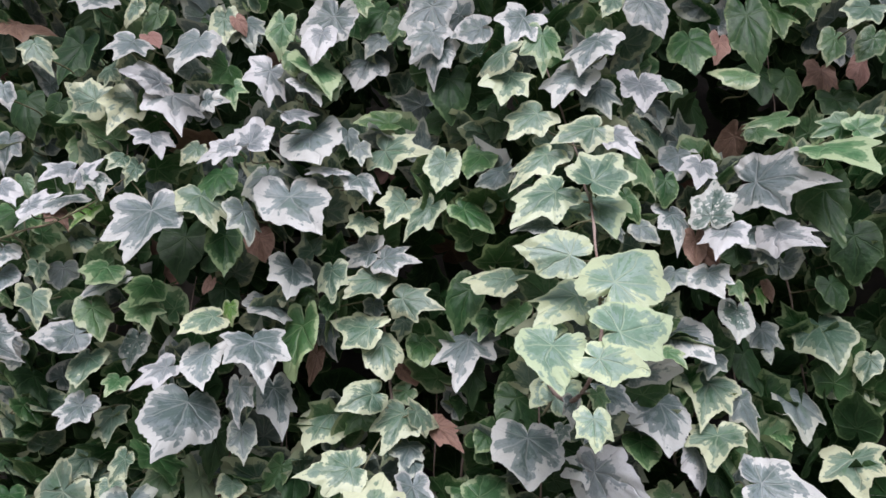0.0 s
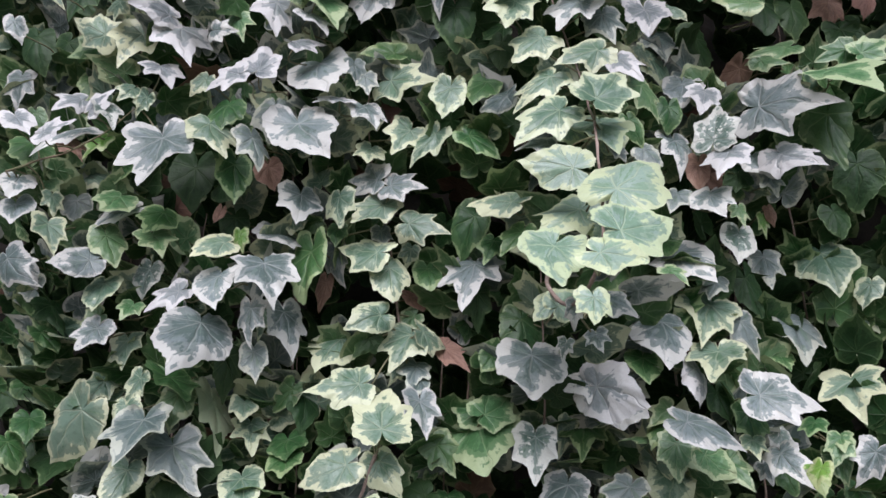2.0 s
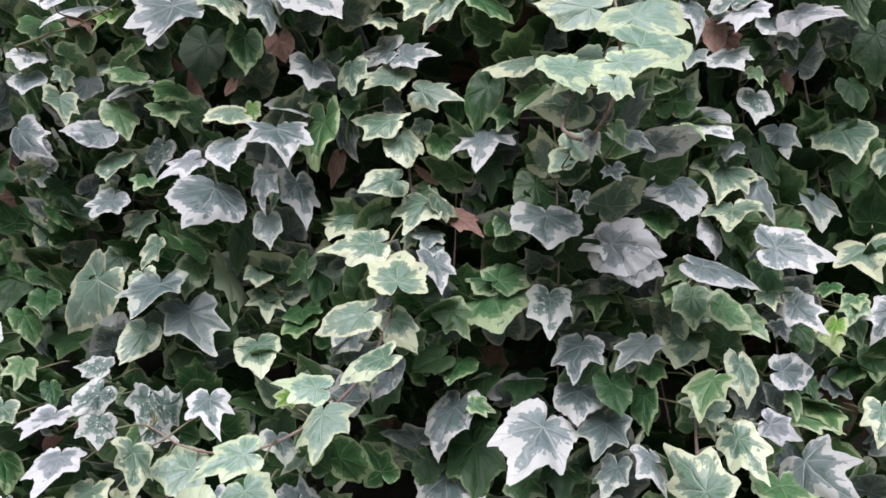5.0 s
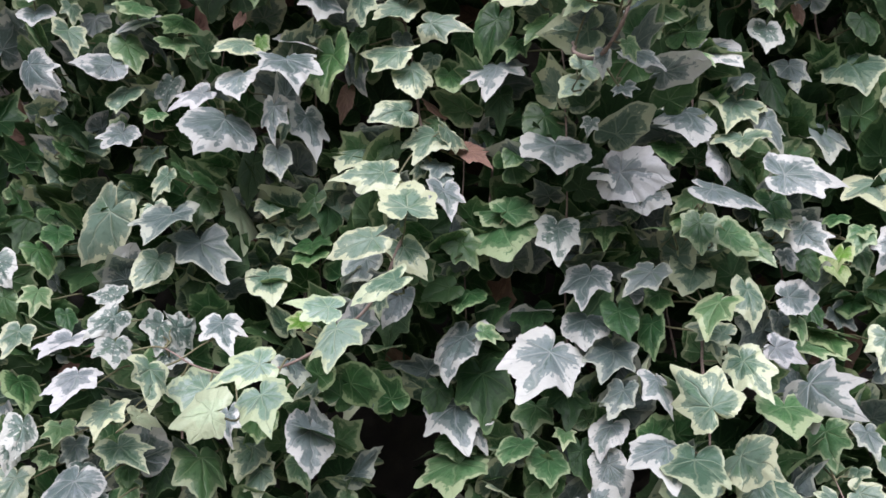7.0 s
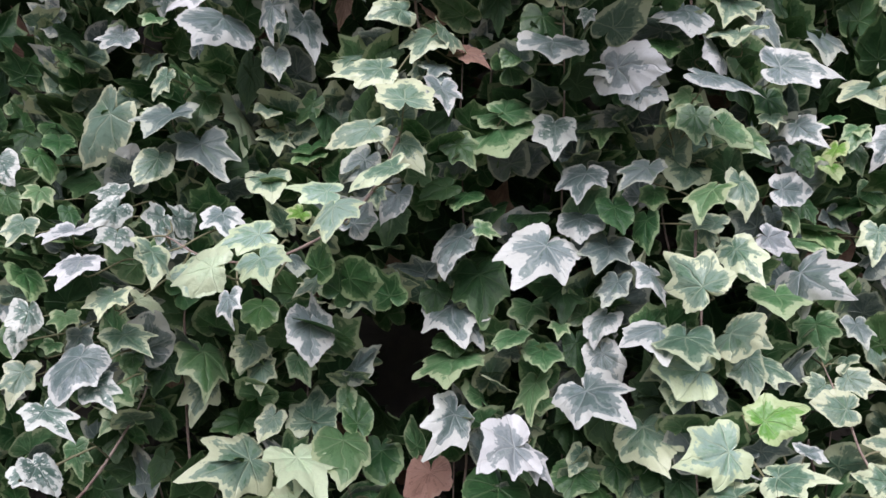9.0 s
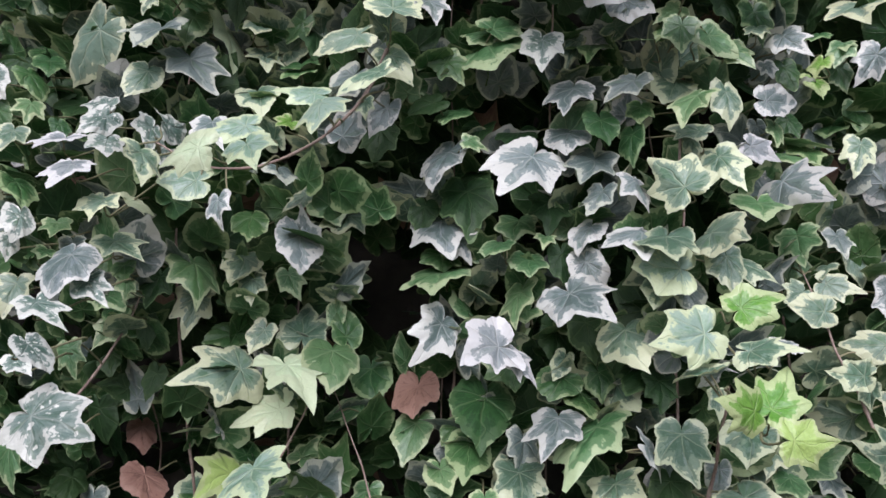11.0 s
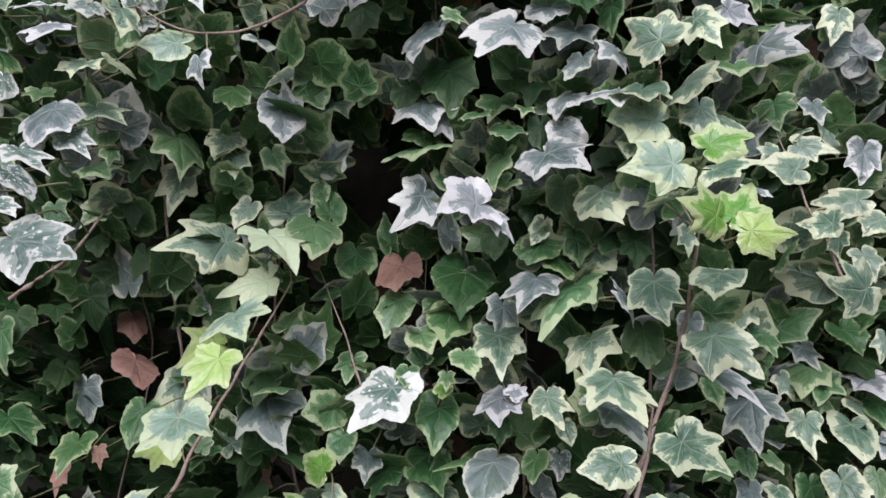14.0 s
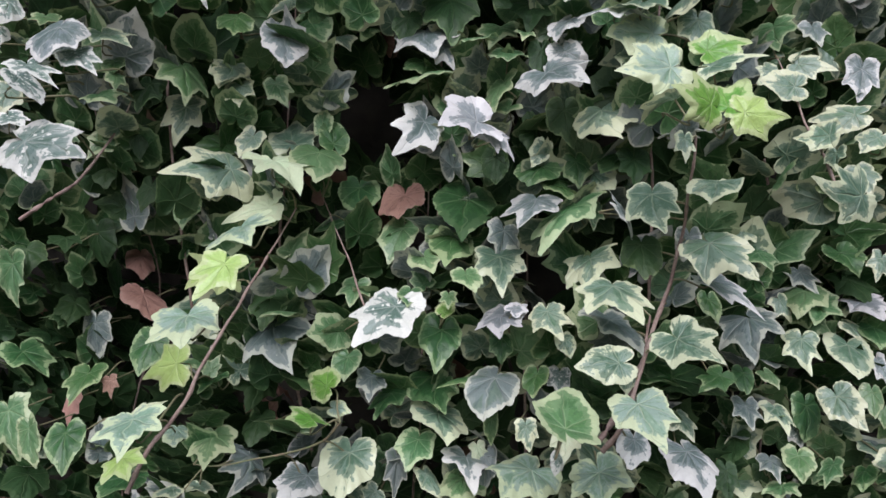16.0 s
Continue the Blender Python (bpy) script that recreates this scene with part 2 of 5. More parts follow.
def leaf_mesh(seed, form, around, rings, sway=None):
    """One leaf of unit length and about unit width: bowed along the midrib, lobes drooping, margin waved; sway bends the tip aside."""
    rnd = random.Random(seed)
    sides = [outline(rnd, form), outline(rnd, form)]
    bow, fold, wave, cup = rnd.uniform(0.06, 0.26), rnd.uniform(-0.14, 0.38), rnd.uniform(0.015, 0.05), rnd.uniform(-0.05, 0.10)
    phase, count, aside = rnd.uniform(0, 6), rnd.choice((2, 3, 4)), rnd.uniform(-0.14, 0.14)
    sway = aside if sway is None else sway
    twist, even, curl = rnd.uniform(-0.16, 0.16), rnd.uniform(-0.06, 0.06), rnd.uniform(-0.10, 0.22)
    ears, frill = rnd.uniform(-0.1, 0.35), rnd.uniform(0.004, 0.014)
    puff = rnd.uniform(0.05, 0.13)
    reaches = []
    for k in range(around):
        ang = -180 + 360 * k / around
        deg, rad = sides[ang > 0]
        reaches.append(float(np.interp(abs(ang), deg, rad)) * (1 + math.copysign(even, ang) * math.sin(radians(abs(ang)))))
    soft_by = 0.05 if around > 50 else 0.0
    reaches = [soft_by * (reaches[k - 1] + reaches[(k + 1) % around]) + (1 - 2 * soft_by) * reaches[k] + (rnd.uniform(-0.022, 0.018) if 3 < k < around - 3 else 0) for k in range(around)]
    wide = 0.5 / max(abs(math.sin(radians(-180 + 360 * k / around))) * reaches[k] for k in range(around))
    verts, faces, rims, uvs = [(0, 0, 0)], [], [0.0], [(0.5, 0.3)]
    for k in range(around):
        turn = radians(-180 + 360 * k / around)
        for r in range(1, rings + 1):
            f = (r / rings) ** 0.85
            x, y = math.sin(turn) * reaches[k] * f * wide, math.cos(turn) * reaches[k] * f
            d = math.hypot(x, y)
            z = -bow * y * max(y, 0) - fold * (math.sqrt(x * x + 0.002) - 0.045) * 0.8 - cup * d * d + wave * f * f * math.sin(phase + count * turn)
            z += twist * x * y - curl * max(0, f - 0.6) ** 2 * 2.5 * (1 + math.sin(phase + 2 * turn)) * 0.5
            z += ears * max(0.0, 0.12 - y) ** 1.3 * min(1.0, d * 4) + frill * f ** 3 * (math.sin(phase * 3 + 11 * turn + 2 * math.sin(3 * turn + phase)) + 0.6 * math.sin(phase * 5 + 19 * turn))
            # the blade bulges between the main veins
            z += puff * d * (1 - 0.35 * f) * abs(math.sin(math.pi * min(abs(turn) / 0.90, 3.0))) ** 0.8
            verts.append((x + sway * y * y, y, z))
            rims.append(f)
            uvs.append((0.5 + x * 0.6, 0.3 + y * 0.6))
    at = lambda k, r: 1 + (k % around) * rings + r - 1
    for k in range(around):
        faces.append((0, at(k + 1, 1), at(k, 1)))
        for r in range(1, rings):
            faces.append((at(k, r), at(k + 1, r), at(k + 1, r + 1), at(k, r + 1)))
    return verts, faces, rims, uvs


def to_mesh(name, verts, faces, rims, uvs, mat):
    me = bpy.data.meshes.new(name)
    me.from_pydata(verts, [], faces)
    me.attributes.new("rim", "FLOAT", "POINT").data.foreach_set("value", rims)
    layer = me.uv_layers.new(name="UVMap")
    ids = np.empty(len(me.loops), dtype=np.int32)
    me.loops.foreach_get("vertex_index", ids)
    layer.data.foreach_set("uv", np.array(uvs, dtype=np.float32)[ids].ravel())
    me.polygons.foreach_set("use_smooth", [True] * len(me.polygons))
    me.materials.append(mat)
    me.update()
    return me


FORMS = {"Y": (0, 1, 1), "L": (2, 0, 2), "V": (2, 2, 0), "U": (0, 2, 1), "B": (3, 1, 2), "D": (3, 1, 0), "G": (0, 3, 1)}


def leaf_data(kind, seed, sway):
    """The mesh of one leaf; a digit in the kind names its outline."""
    forms = FORMS.get(kind[0], (0, 1, 2, 0, 1, 2, 0, 3))
    form = int(kind[1]) if len(kind) > 1 else forms[seed % len(forms)]
    return to_mesh("leaf", *leaf_mesh(seed, form, 88, 6, sway), MATERIAL[kind[0]])


def tube(points, radii, sides=7):
    """A tapering stem along smooth curve points."""
    verts, faces = [], []
    for k, p in enumerate(points):
        ahead = (points[min(k + 1, len(points) - 1)] - points[max(k - 1, 0)]).normalized()
        u = ahead.orthogonal().normalized()
        v = ahead.cross(u)
        for s in range(sides):
            a = 2 * math.pi * s / sides
            verts.append(p + (u * math.cos(a) + v * math.sin(a)) * radii[k])
        if k:
            o = (k - 1) * sides
            faces += [(o + s, o + (s + 1) % sides, o + sides + (s + 1) % sides, o + sides + s) for s in range(sides)]
    return verts, faces


def glide(keys, steps=6):
    """Catmull-Rom through the keys."""
    keys = [Vector(k) for k in keys]
    pts = [2 * keys[0] - keys[1], *keys, 2 * keys[-1] - keys[-2]]
    out = []
    for a, b, c, d in zip(pts, pts[1:], pts[2:], pts[3:]):
        for s in range(steps):
            t = s / steps
            out.append(0.5 * (2 * b + (c - a) * t + (2 * a - 5 * b + 4 * c - d) * t * t + (3 * b - a - 3 * c + d) * t ** 3))
    return out + [keys[-1]]


FRONT, BLADES, DEAD = [], [], []
dice = random.Random(11)


def vine(label, thick, *keys, mat=None):
    """One climbing stem, thick at its first key; its leaves are parts of it."""
    thing = tagged(new("ivy_vine"), label, "ivy vine", "vines on the wall")
    thing.location = keys[0]
    line = glide(keys, 7)
    line = [p + Vector((noise.noise(p * 40), noise.noise(p * 40 + Vector((7, 0, 0))), 0)) * 0.002 for p in line]
    radii = [thick * (1 - 0.6 * k / (len(line) - 1)) * (1.3 if k % 7 == 3 else 1) for k in range(len(line))]
    verts, faces = tube(line, radii)
    me = bpy.data.meshes.new("stem")
    me.from_pydata([v - thing.location for v in verts], [], faces)
    me.polygons.foreach_set("use_smooth", [True] * len(me.polygons))
    me.materials.append(mat or BARK)
    part = new("stem", me)
    part.parent = thing
    thing_lines[thing.name] = line
    return thing


thing_lines = {}


def leaf(plant, kind, x, y, z, rx, ry, rz, wide, long, sway=None):
    """A leaf whose stalk meets the blade at x, y, z; wide and long in millimetres."""
    ob = new("leaf", leaf_data(kind, dice.randrange(100000), sway))
    ob.parent = plant
    here = Vector((x, y, z))
    ob.location, ob.rotation_euler = here - plant.location, Euler([radians(a) for a in (rx, ry, rz)])
    ob.scale = (wide / 1000, long / 1000, (wide + long) / 2000)
    if kind[0] in LABELS:
        tagged(ob, LABELS[kind[0]])
    FRONT.append((x, y, z))
    if kind[0] == "B":
        DEAD.append((x, z - 0.02))
    # the stalk bends back from the blade to the stem
    line = thing_lines[plant.name]
    goal = min(line, key=lambda p: (p - here).length + abs(p.z - here.z + 0.01) * 0.3)
    turn = ob.rotation_euler.to_matrix()
    BLADES.append((*(here + turn @ Vector((0, 0.4 * long / 1000, 0))), 0.42 * long / 1000))
    if (goal - here).length > 0.05:
        goal = here + (goal - here).normalized() * 0.008 + Vector((0, 0.05, 0.004))
    back = turn @ Vector((0, -0.35, -1))
    reach = (goal - here).length
    keys = [here + turn @ Vector((0, 0, -0.0005)), here + back * 0.3 * reach, goal * 0.65 + here * 0.35 + Vector((0, 0.15 * reach, 0)), goal]
    pts = glide(keys, 4)
    verts, faces = tube(pts, [0.0006 + 0.0003 * k / (len(pts) - 1) for k in range(len(pts))], 5)
    inv = Matrix.LocRotScale(here, ob.rotation_euler, ob.scale).inverted()
    me = bpy.data.meshes.new("stalk")
    me.from_pydata([inv @ v for v in verts], [], faces)
    me.polygons.foreach_set("use_smooth", [True] * len(me.polygons))
    me.materials.append(YOUNG)
    stalk = new("stalk", me)
    stalk.parent = ob
    return ob


LABELS = {"B": "dead brown curled leaf", "V": "lime-yellow young leaf", "P": "mostly white leaf", "U": "fresh bright green leaf", "L": "cream leaf without green",
          "Y": "pale yellow-green young leaf", "S": "white-speckled leaf", "D": "dark green leaf", "G": "green leaf"}


# ---- the vines and their leaves: stalk joint (m), turn (degrees), width and length (mm) ----
plant = vine("reddish-brown ivy shoot with lime and cream young leaves", 0.0019, (-0.109, -0.039, 0.933), (-0.103, -0.023, 0.959), (-0.091, -0.006, 0.982), (-0.073, 0.010, 1.029), (-0.059, 0.025, 1.061), (-0.046, 0.040, 1.093), (-0.033, 0.054, 1.124), (-0.023, 0.067, 1.150))
leaf(plant, "L2", -0.032, 0.039, 1.187, -15, 8, -136, 56, 56, 0.07)
leaf(plant, "L2", -0.040, 0.049, 1.150, -17, -43, 121, 43, 42, 0.03)
leaf(plant, "Y2", -0.018, -0.054, 1.126, -12, 29, -166, 51, 52, -0.14)
leaf(plant, "V2", -0.086, 0.062, 1.094, 8, -47, 160, 53, 50, -0.31)
leaf(plant, "Y2", -0.019, -0.122, 1.070, -11, 8, -158, 43, 43, 0.02)
leaf(plant, "V2", -0.109, 0.026, 1.018, -43, -75, 117, 43, 42, -0.16)
leaf(plant, "Y2", -0.038, -0.145, 1.013, -11, 11, -158, 37, 37, 0.06)
leaf(plant, "V2", -0.103, -0.054, 0.963, -5, 24, -152, 33, 33, -0.09)
leaf(plant, "Y", -0.102, 0.016, 0.967, -18, 1, -157, 21, 21, -0.01)
leaf(plant, "G", -0.131, -0.002, 0.934, -7, -6, -174, 34, 34, 0.20)
leaf(plant, "V2", -0.009, -0.096, 1.101, -53, -11, 169, 36, 30)
leaf(plant, "K", -0.091, 0.050, 1.009, 69, 16, 5, 14, 16)
leaf(plant, "Y", -0.102, -0.041, 0.988, 37, 28, -23, 17, 24)
plant = vine("arching ivy shoot with pale cream-green leaves", 0.0016, (0.048, 0.025, 1.442), (0.038, 0.016, 1.413), (0.025, 0.008, 1.388), (0.001, -0.001, 1.361), (-0.037, -0.010, 1.341), (-0.069, -0.018, 1.337), (-0.093, -0.024, 1.343), (-0.116, -0.029, 1.355))
leaf(plant, "C0", 0.058, -0.005, 1.462, 53, 3, 19, 48, 47, 0.14)
leaf(plant, "C", -0.153, 0.015, 1.427, -56, -11, -156, 32, 33, 0.28)
leaf(plant, "C", 0.035, -0.017, 1.437, -24, -45, 129, 37, 36, 0.10)
leaf(plant, "H", 0.011, 0.060, 1.434, -56, -33, 173, 33, 33, -0.04)
leaf(plant, "C", 0.050, 0.025, 1.437, -53, 22, -160, 31, 32, -0.21)
leaf(plant, "C", 0.054, -0.026, 1.405, -25, -32, 124, 34, 34, -0.01)
leaf(plant, "C", 0.034, 0.012, 1.395, -58, 9, 175, 16, 17, -0.00)
leaf(plant, "S", -0.184, 0.011, 1.397, 11, -51, 96, 25, 25, 0.12)
leaf(plant, "S", -0.164, -0.019, 1.379, -50, -33, -161, 26, 26, 0.14)
leaf(plant, "S", -0.136, -0.001, 1.374, -44, -35, -132, 33, 34, -0.24)
leaf(plant, "S", -0.111, -0.022, 1.370, -4, 60, -18, 36, 34, -0.45)
leaf(plant, "S", -0.123, -0.010, 1.350, -12, 52, -113, 21, 21, 0.02)
leaf(plant, "S", -0.156, -0.027, 1.358, -33, -7, -142, 30, 31, -0.04)
leaf(plant, "P", -0.198, -0.021, 1.361, -19, 1, -172, 36, 36, 0.09)
leaf(plant, "P", -0.169, -0.048, 1.335, -31, 7, -162, 37, 37, 0.19)
leaf(plant, "C", -0.237, -0.026, 1.367, -43, -2, -157, 27, 28, 0.10)
leaf(plant, "C", -0.108, -0.058, 1.340, -44, -19, -119, 34, 35, 0.02)
leaf(plant, "W", -0.081, -0.010, 1.375, -32, 5, -157, 36, 37, -0.21)
leaf(plant, "Y0", -0.011, -0.102, 1.345, -19, -44, 131, 31, 32, -0.09)
leaf(plant, "Y", -0.000, -0.124, 1.328, -25, 28, -159, 32, 33, 0.10)
leaf(plant, "L0", -0.017, -0.149, 1.320, -24, -66, 111, 31, 30, -0.02)
leaf(plant, "Y0", 0.012, -0.043, 1.384, 18, -44, 89, 31, 31, 0.03)
leaf(plant, "Y0", 0.027, -0.073, 1.368, -34, 17, 178, 38, 38, 0.11)
leaf(plant, "W", -0.061, -0.035, 1.310, -65, 17, 167, 23, 23, -0.05)
leaf(plant, "W", -0.026, 0.042, 1.293, -46, -4, -149, 42, 43, 0.04)
leaf(plant, "H", -0.038, 0.023, 1.345, -25, -9, -142, 32, 33, -0.02)
leaf(plant, "C", -0.153, -0.032, 1.311, -27, 5, -166, 33, 34, -0.01)
leaf(plant, "L", -0.123, -0.046, 1.307, -19, 36, -46, 21, 21, -0.01)
leaf(plant, "G", -0.226, 0.010, 1.382, -46, 11, -124, 17, 18, 0.12)
leaf(plant, "U", -0.023, 0.002, 1.377, -25, -37, -171, 19, 20, 0.05)
leaf(plant, "K", 0.111, 0.052, 1.372, -18, 55, -90, 20, 20, 0.06)
leaf(plant, "G", 0.097, 0.079, 1.406, -28, 1, 174, 34, 34, 0.16)
leaf(plant, "Y1", -0.083, -0.026, 1.326, 1, -52, 110, 46, 30)
leaf(plant, "H", 0.035, 0.048, 1.454, -57, -31, 165, 17, 18)
leaf(plant, "W", 0.044, 0.046, 1.400, -74, -25, 179, 26, 31)
leaf(plant, "D", 0.032, 0.077, 1.390, -65, -5, -177, 35, 34)
leaf(plant, "G", -0.136, 0.000, 1.350, -59, -23, 166, 30, 25)
leaf(plant, "C", -0.028, 0.061, 1.330, -40, -33, 147, 27, 26)
plant = vine("upright ivy vine with cream-edged leaves", 0.0020, (0.228, -0.050, 0.990), (0.247, -0.025, 1.015), (0.264, -0.009, 1.052), (0.281, -0.002, 1.099), (0.288, -0.005, 1.131), (0.289, -0.017, 1.157), (0.288, -0.038, 1.188))
leaf(plant, "Y0", 0.265, -0.079, 1.222, -28, -64, 153, 38, 39, 0.10)
leaf(plant, "C", 0.265, -0.092, 1.200, -3, -15, 36, 32, 32, 0.06)
leaf(plant, "U", 0.291, -0.059, 1.237, 52, 49, -32, 30, 30, 0.22)
leaf(plant, "C", 0.282, -0.107, 1.214, 18, 38, -117, 27, 27, -0.02)
leaf(plant, "U2", 0.275, -0.136, 1.186, 85, -75, 47, 28, 27, 0.00)
leaf(plant, "U2", 0.285, -0.129, 1.186, 49, 23, -32, 30, 31, -0.20)
leaf(plant, "V2", 0.285, -0.159, 1.176, -16, 75, -98, 24, 24, -0.10)
leaf(plant, "C", 0.306, -0.023, 1.159, -16, -1, 156, 37, 38, -0.05)
leaf(plant, "W", 0.243, -0.011, 1.143, -54, 37, -84, 36, 35, -0.15)
leaf(plant, "C", 0.265, -0.010, 1.153, -39, 2, 169, 40, 40, -0.21)
leaf(plant, "C0", 0.299, -0.030, 1.118, -31, 28, -165, 41, 41, -0.03)
leaf(plant, "D", 0.260, 0.006, 1.118, -45, 0, 175, 30, 31, -0.10)
leaf(plant, "P", 0.168, 0.016, 1.069, 29, 29, -30, 16, 17, 0.02)
leaf(plant, "Y", 0.230, -0.004, 0.956, -9, 16, -178, 44, 45, 0.15)
leaf(plant, "C", 0.193, 0.015, 1.068, -29, 15, -180, 31, 32, -0.20)
leaf(plant, "H", 0.237, -0.002, 1.064, -18, -8, -145, 46, 46, 0.07)
leaf(plant, "W", 0.251, -0.028, 0.986, -32, -9, -175, 24, 24, 0.22)
leaf(plant, "W", 0.297, 0.030, 0.965, -30, -2, -155, 42, 43, 0.14)
leaf(plant, "G", 0.313, 0.033, 1.078, -48, -2, -160, 20, 20, -0.06)
leaf(plant, "Y1", 0.264, -0.017, 1.264, 16, -53, 83, 50, 32)
leaf(plant, "C", 0.295, -0.014, 1.273, -58, -7, -173, 29, 29)
leaf(plant, "H", 0.275, 0.008, 1.255, -53, -25, 167, 21, 13)
leaf(plant, "C", 0.279, -0.051, 1.184, -71, -4, -165, 15, 17)
leaf(plant, "H", 0.296, 0.020, 1.125, -66, -6, 175, 21, 20)
leaf(plant, "K", 0.228, 0.047, 1.149, -61, 3, -164, 20, 20)
leaf(plant, "W", 0.304, -0.012, 1.093, -30, 23, -132, 28, 40)
leaf(plant, "H", 0.270, -0.004, 1.253, -74, 25, -162, 22, 25)
plant = vine("ivy vine with large white-splashed leaves", 0.0016, (-0.207, -0.033, 1.133), (-0.189, -0.016, 1.153), (-0.183, -0.000, 1.167), (-0.172, 0.016, 1.194), (-0.166, 0.030, 1.220), (-0.163, 0.045, 1.249))
leaf(plant, "K", -0.116, 0.040, 1.269, -39, -10, -131, 46, 47, 0.04)
leaf(plant, "G", -0.242, -0.013, 1.329, -37, -10, -112, 33, 34, 0.07)
leaf(plant, "C", -0.156, -0.010, 1.282, -20, 19, -129, 37, 37, -0.11)
leaf(plant, "K", -0.203, -0.015, 1.296, -29, 4, -147, 23, 23, 0.13)
leaf(plant, "S", -0.214, -0.040, 1.299, -49, -11, -126, 26, 28, 0.16)
leaf(plant, "S", -0.227, -0.033, 1.281, -46, -17, -126, 18, 20, -0.06)
leaf(plant, "K", -0.209, -0.017, 1.274, -30, -19, -144, 17, 18, 0.10)
leaf(plant, "S", -0.184, -0.011, 1.267, -21, -10, -141, 21, 22, 0.03)
leaf(plant, "S0", -0.109, -0.146, 1.171, -26, 52, -123, 44, 45, -0.07)
leaf(plant, "S", -0.156, -0.089, 1.234, -27, 13, -132, 31, 31, -0.26)
leaf(plant, "S", -0.118, -0.141, 1.210, -37, 10, -110, 21, 22, -0.14)
leaf(plant, "S", -0.161, -0.098, 1.197, -27, 22, -130, 19, 20, -0.12)
leaf(plant, "S", -0.140, -0.063, 1.250, -39, 18, -143, 27, 28, -0.23)
leaf(plant, "K", -0.203, 0.071, 1.217, -55, -32, -180, 29, 29, -0.01)
leaf(plant, "K", -0.171, -0.035, 1.201, -79, 17, -176, 23, 24, -0.01)
leaf(plant, "K", -0.174, 0.013, 1.240, -18, 24, -136, 32, 33, -0.03)
leaf(plant, "K", -0.150, -0.002, 1.252, -44, -10, -133, 17, 18, -0.01)
leaf(plant, "D", -0.249, 0.074, 1.124, -16, 3, -142, 30, 30, 0.03)
leaf(plant, "D", -0.152, 0.049, 1.258, -57, -2, 177, 31, 30)
leaf(plant, "G", -0.197, 0.062, 1.232, -41, -9, 169, 32, 19)
leaf(plant, "D", -0.173, 0.067, 1.219, -72, 4, 179, 21, 27)
leaf(plant, "D", -0.216, 0.086, 1.188, -46, 9, -163, 27, 24)
leaf(plant, "D", -0.320, 0.112, 1.113, -54, 13, -153, 37, 31)
plant = vine("thin pale ivy runner with small leaves", 0.0011, (0.036, 0.007, 0.980), (0.021, 0.019, 0.964), (-0.008, 0.029, 0.950), (-0.045, 0.037, 0.940), (-0.081, 0.046, 0.930), (-0.107, 0.056, 0.927), mat=YOUNG)
leaf(plant, "U", 0.023, 0.017, 1.006, 26, -58, 34, 29, 30, 0.01)
leaf(plant, "U", 0.025, -0.022, 0.988, 20, 3, 59, 30, 31, 0.11)
leaf(plant, "Y", 0.027, 0.026, 0.987, 6, 62, -113, 15, 16, 0.08)
leaf(plant, "K", -0.104, 0.083, 0.946, -17, 6, -164, 44, 44, 0.04)
leaf(plant, "H", -0.070, 0.085, 0.928, -31, -30, -135, 48, 48, 0.36)
leaf(plant, "K", -0.267, 0.056, 0.951, -74, 27, 166, 35, 36, 0.02)
leaf(plant, "G", -0.216, 0.037, 0.954, -42, 13, -159, 36, 37, 0.08)
leaf(plant, "G", -0.099, 0.076, 0.999, -17, 5, 169, 26, 26, -0.00)
leaf(plant, "C", -0.105, 0.018, 0.918, 5, -9, 165, 20, 20, 0.08)
leaf(plant, "C", -0.100, 0.052, 0.911, 0, -7, -145, 26, 26, -0.04)
leaf(plant, "W", -0.003, 0.048, 0.926, -7, -13, -171, 41, 41, 0.38)
leaf(plant, "K", 0.089, 0.055, 0.958, -23, -7, 176, 33, 33, -0.02)
leaf(plant, "C3", 0.037, 0.036, 0.950, -29, 3, -176, 49, 47, 0.01)
leaf(plant, "C", 0.098, 0.047, 0.933, -37, -9, -124, 25, 26, -0.01)
plant = vine("thin ivy shoot with white-edged leaves", 0.0011, (-0.300, 0.009, 1.683), (-0.268, 0.009, 1.693), (-0.236, 0.008, 1.701), (-0.199, 0.005, 1.721), (-0.175, 0.002, 1.737), mat=YOUNG)
leaf(plant, "W", -0.185, -0.002, 1.870, -53, -11, -158, 39, 40, 0.07)
leaf(plant, "W", -0.118, -0.010, 1.863, -56, -5, -180, 46, 46, 0.04)
leaf(plant, "C", -0.272, -0.017, 1.864, -68, 24, -149, 32, 34, -0.18)
leaf(plant, "C", -0.206, 0.002, 1.845, -84, -76, 153, 28, 28, 0.12)
leaf(plant, "C0", -0.234, 0.026, 1.827, 91, -71, 4, 42, 42, 0.20)
leaf(plant, "C", -0.200, 0.033, 1.830, -58, -25, -161, 47, 48, -0.14)
leaf(plant, "P", -0.153, 0.022, 1.826, -49, -1, -154, 57, 55, -0.22)
leaf(plant, "W", -0.107, -0.003, 1.806, -89, 76, 159, 24, 24, -0.10)
leaf(plant, "P", -0.162, 0.013, 1.835, -8, -70, 162, 40, 37, 0.00)
leaf(plant, "P", -0.164, 0.013, 1.782, -44, 11, -139, 39, 39, -0.01)
leaf(plant, "P", -0.070, -0.024, 1.750, -46, -62, 135, 32, 32, -0.01)
leaf(plant, "W0", -0.144, -0.005, 1.703, -53, 11, -162, 66, 66, 0.27)
leaf(plant, "C", -0.108, 0.008, 1.720, -45, -1, -150, 47, 46, -0.33)
leaf(plant, "G", -0.094, 0.033, 1.691, -72, -5, -139, 36, 39, -0.11)
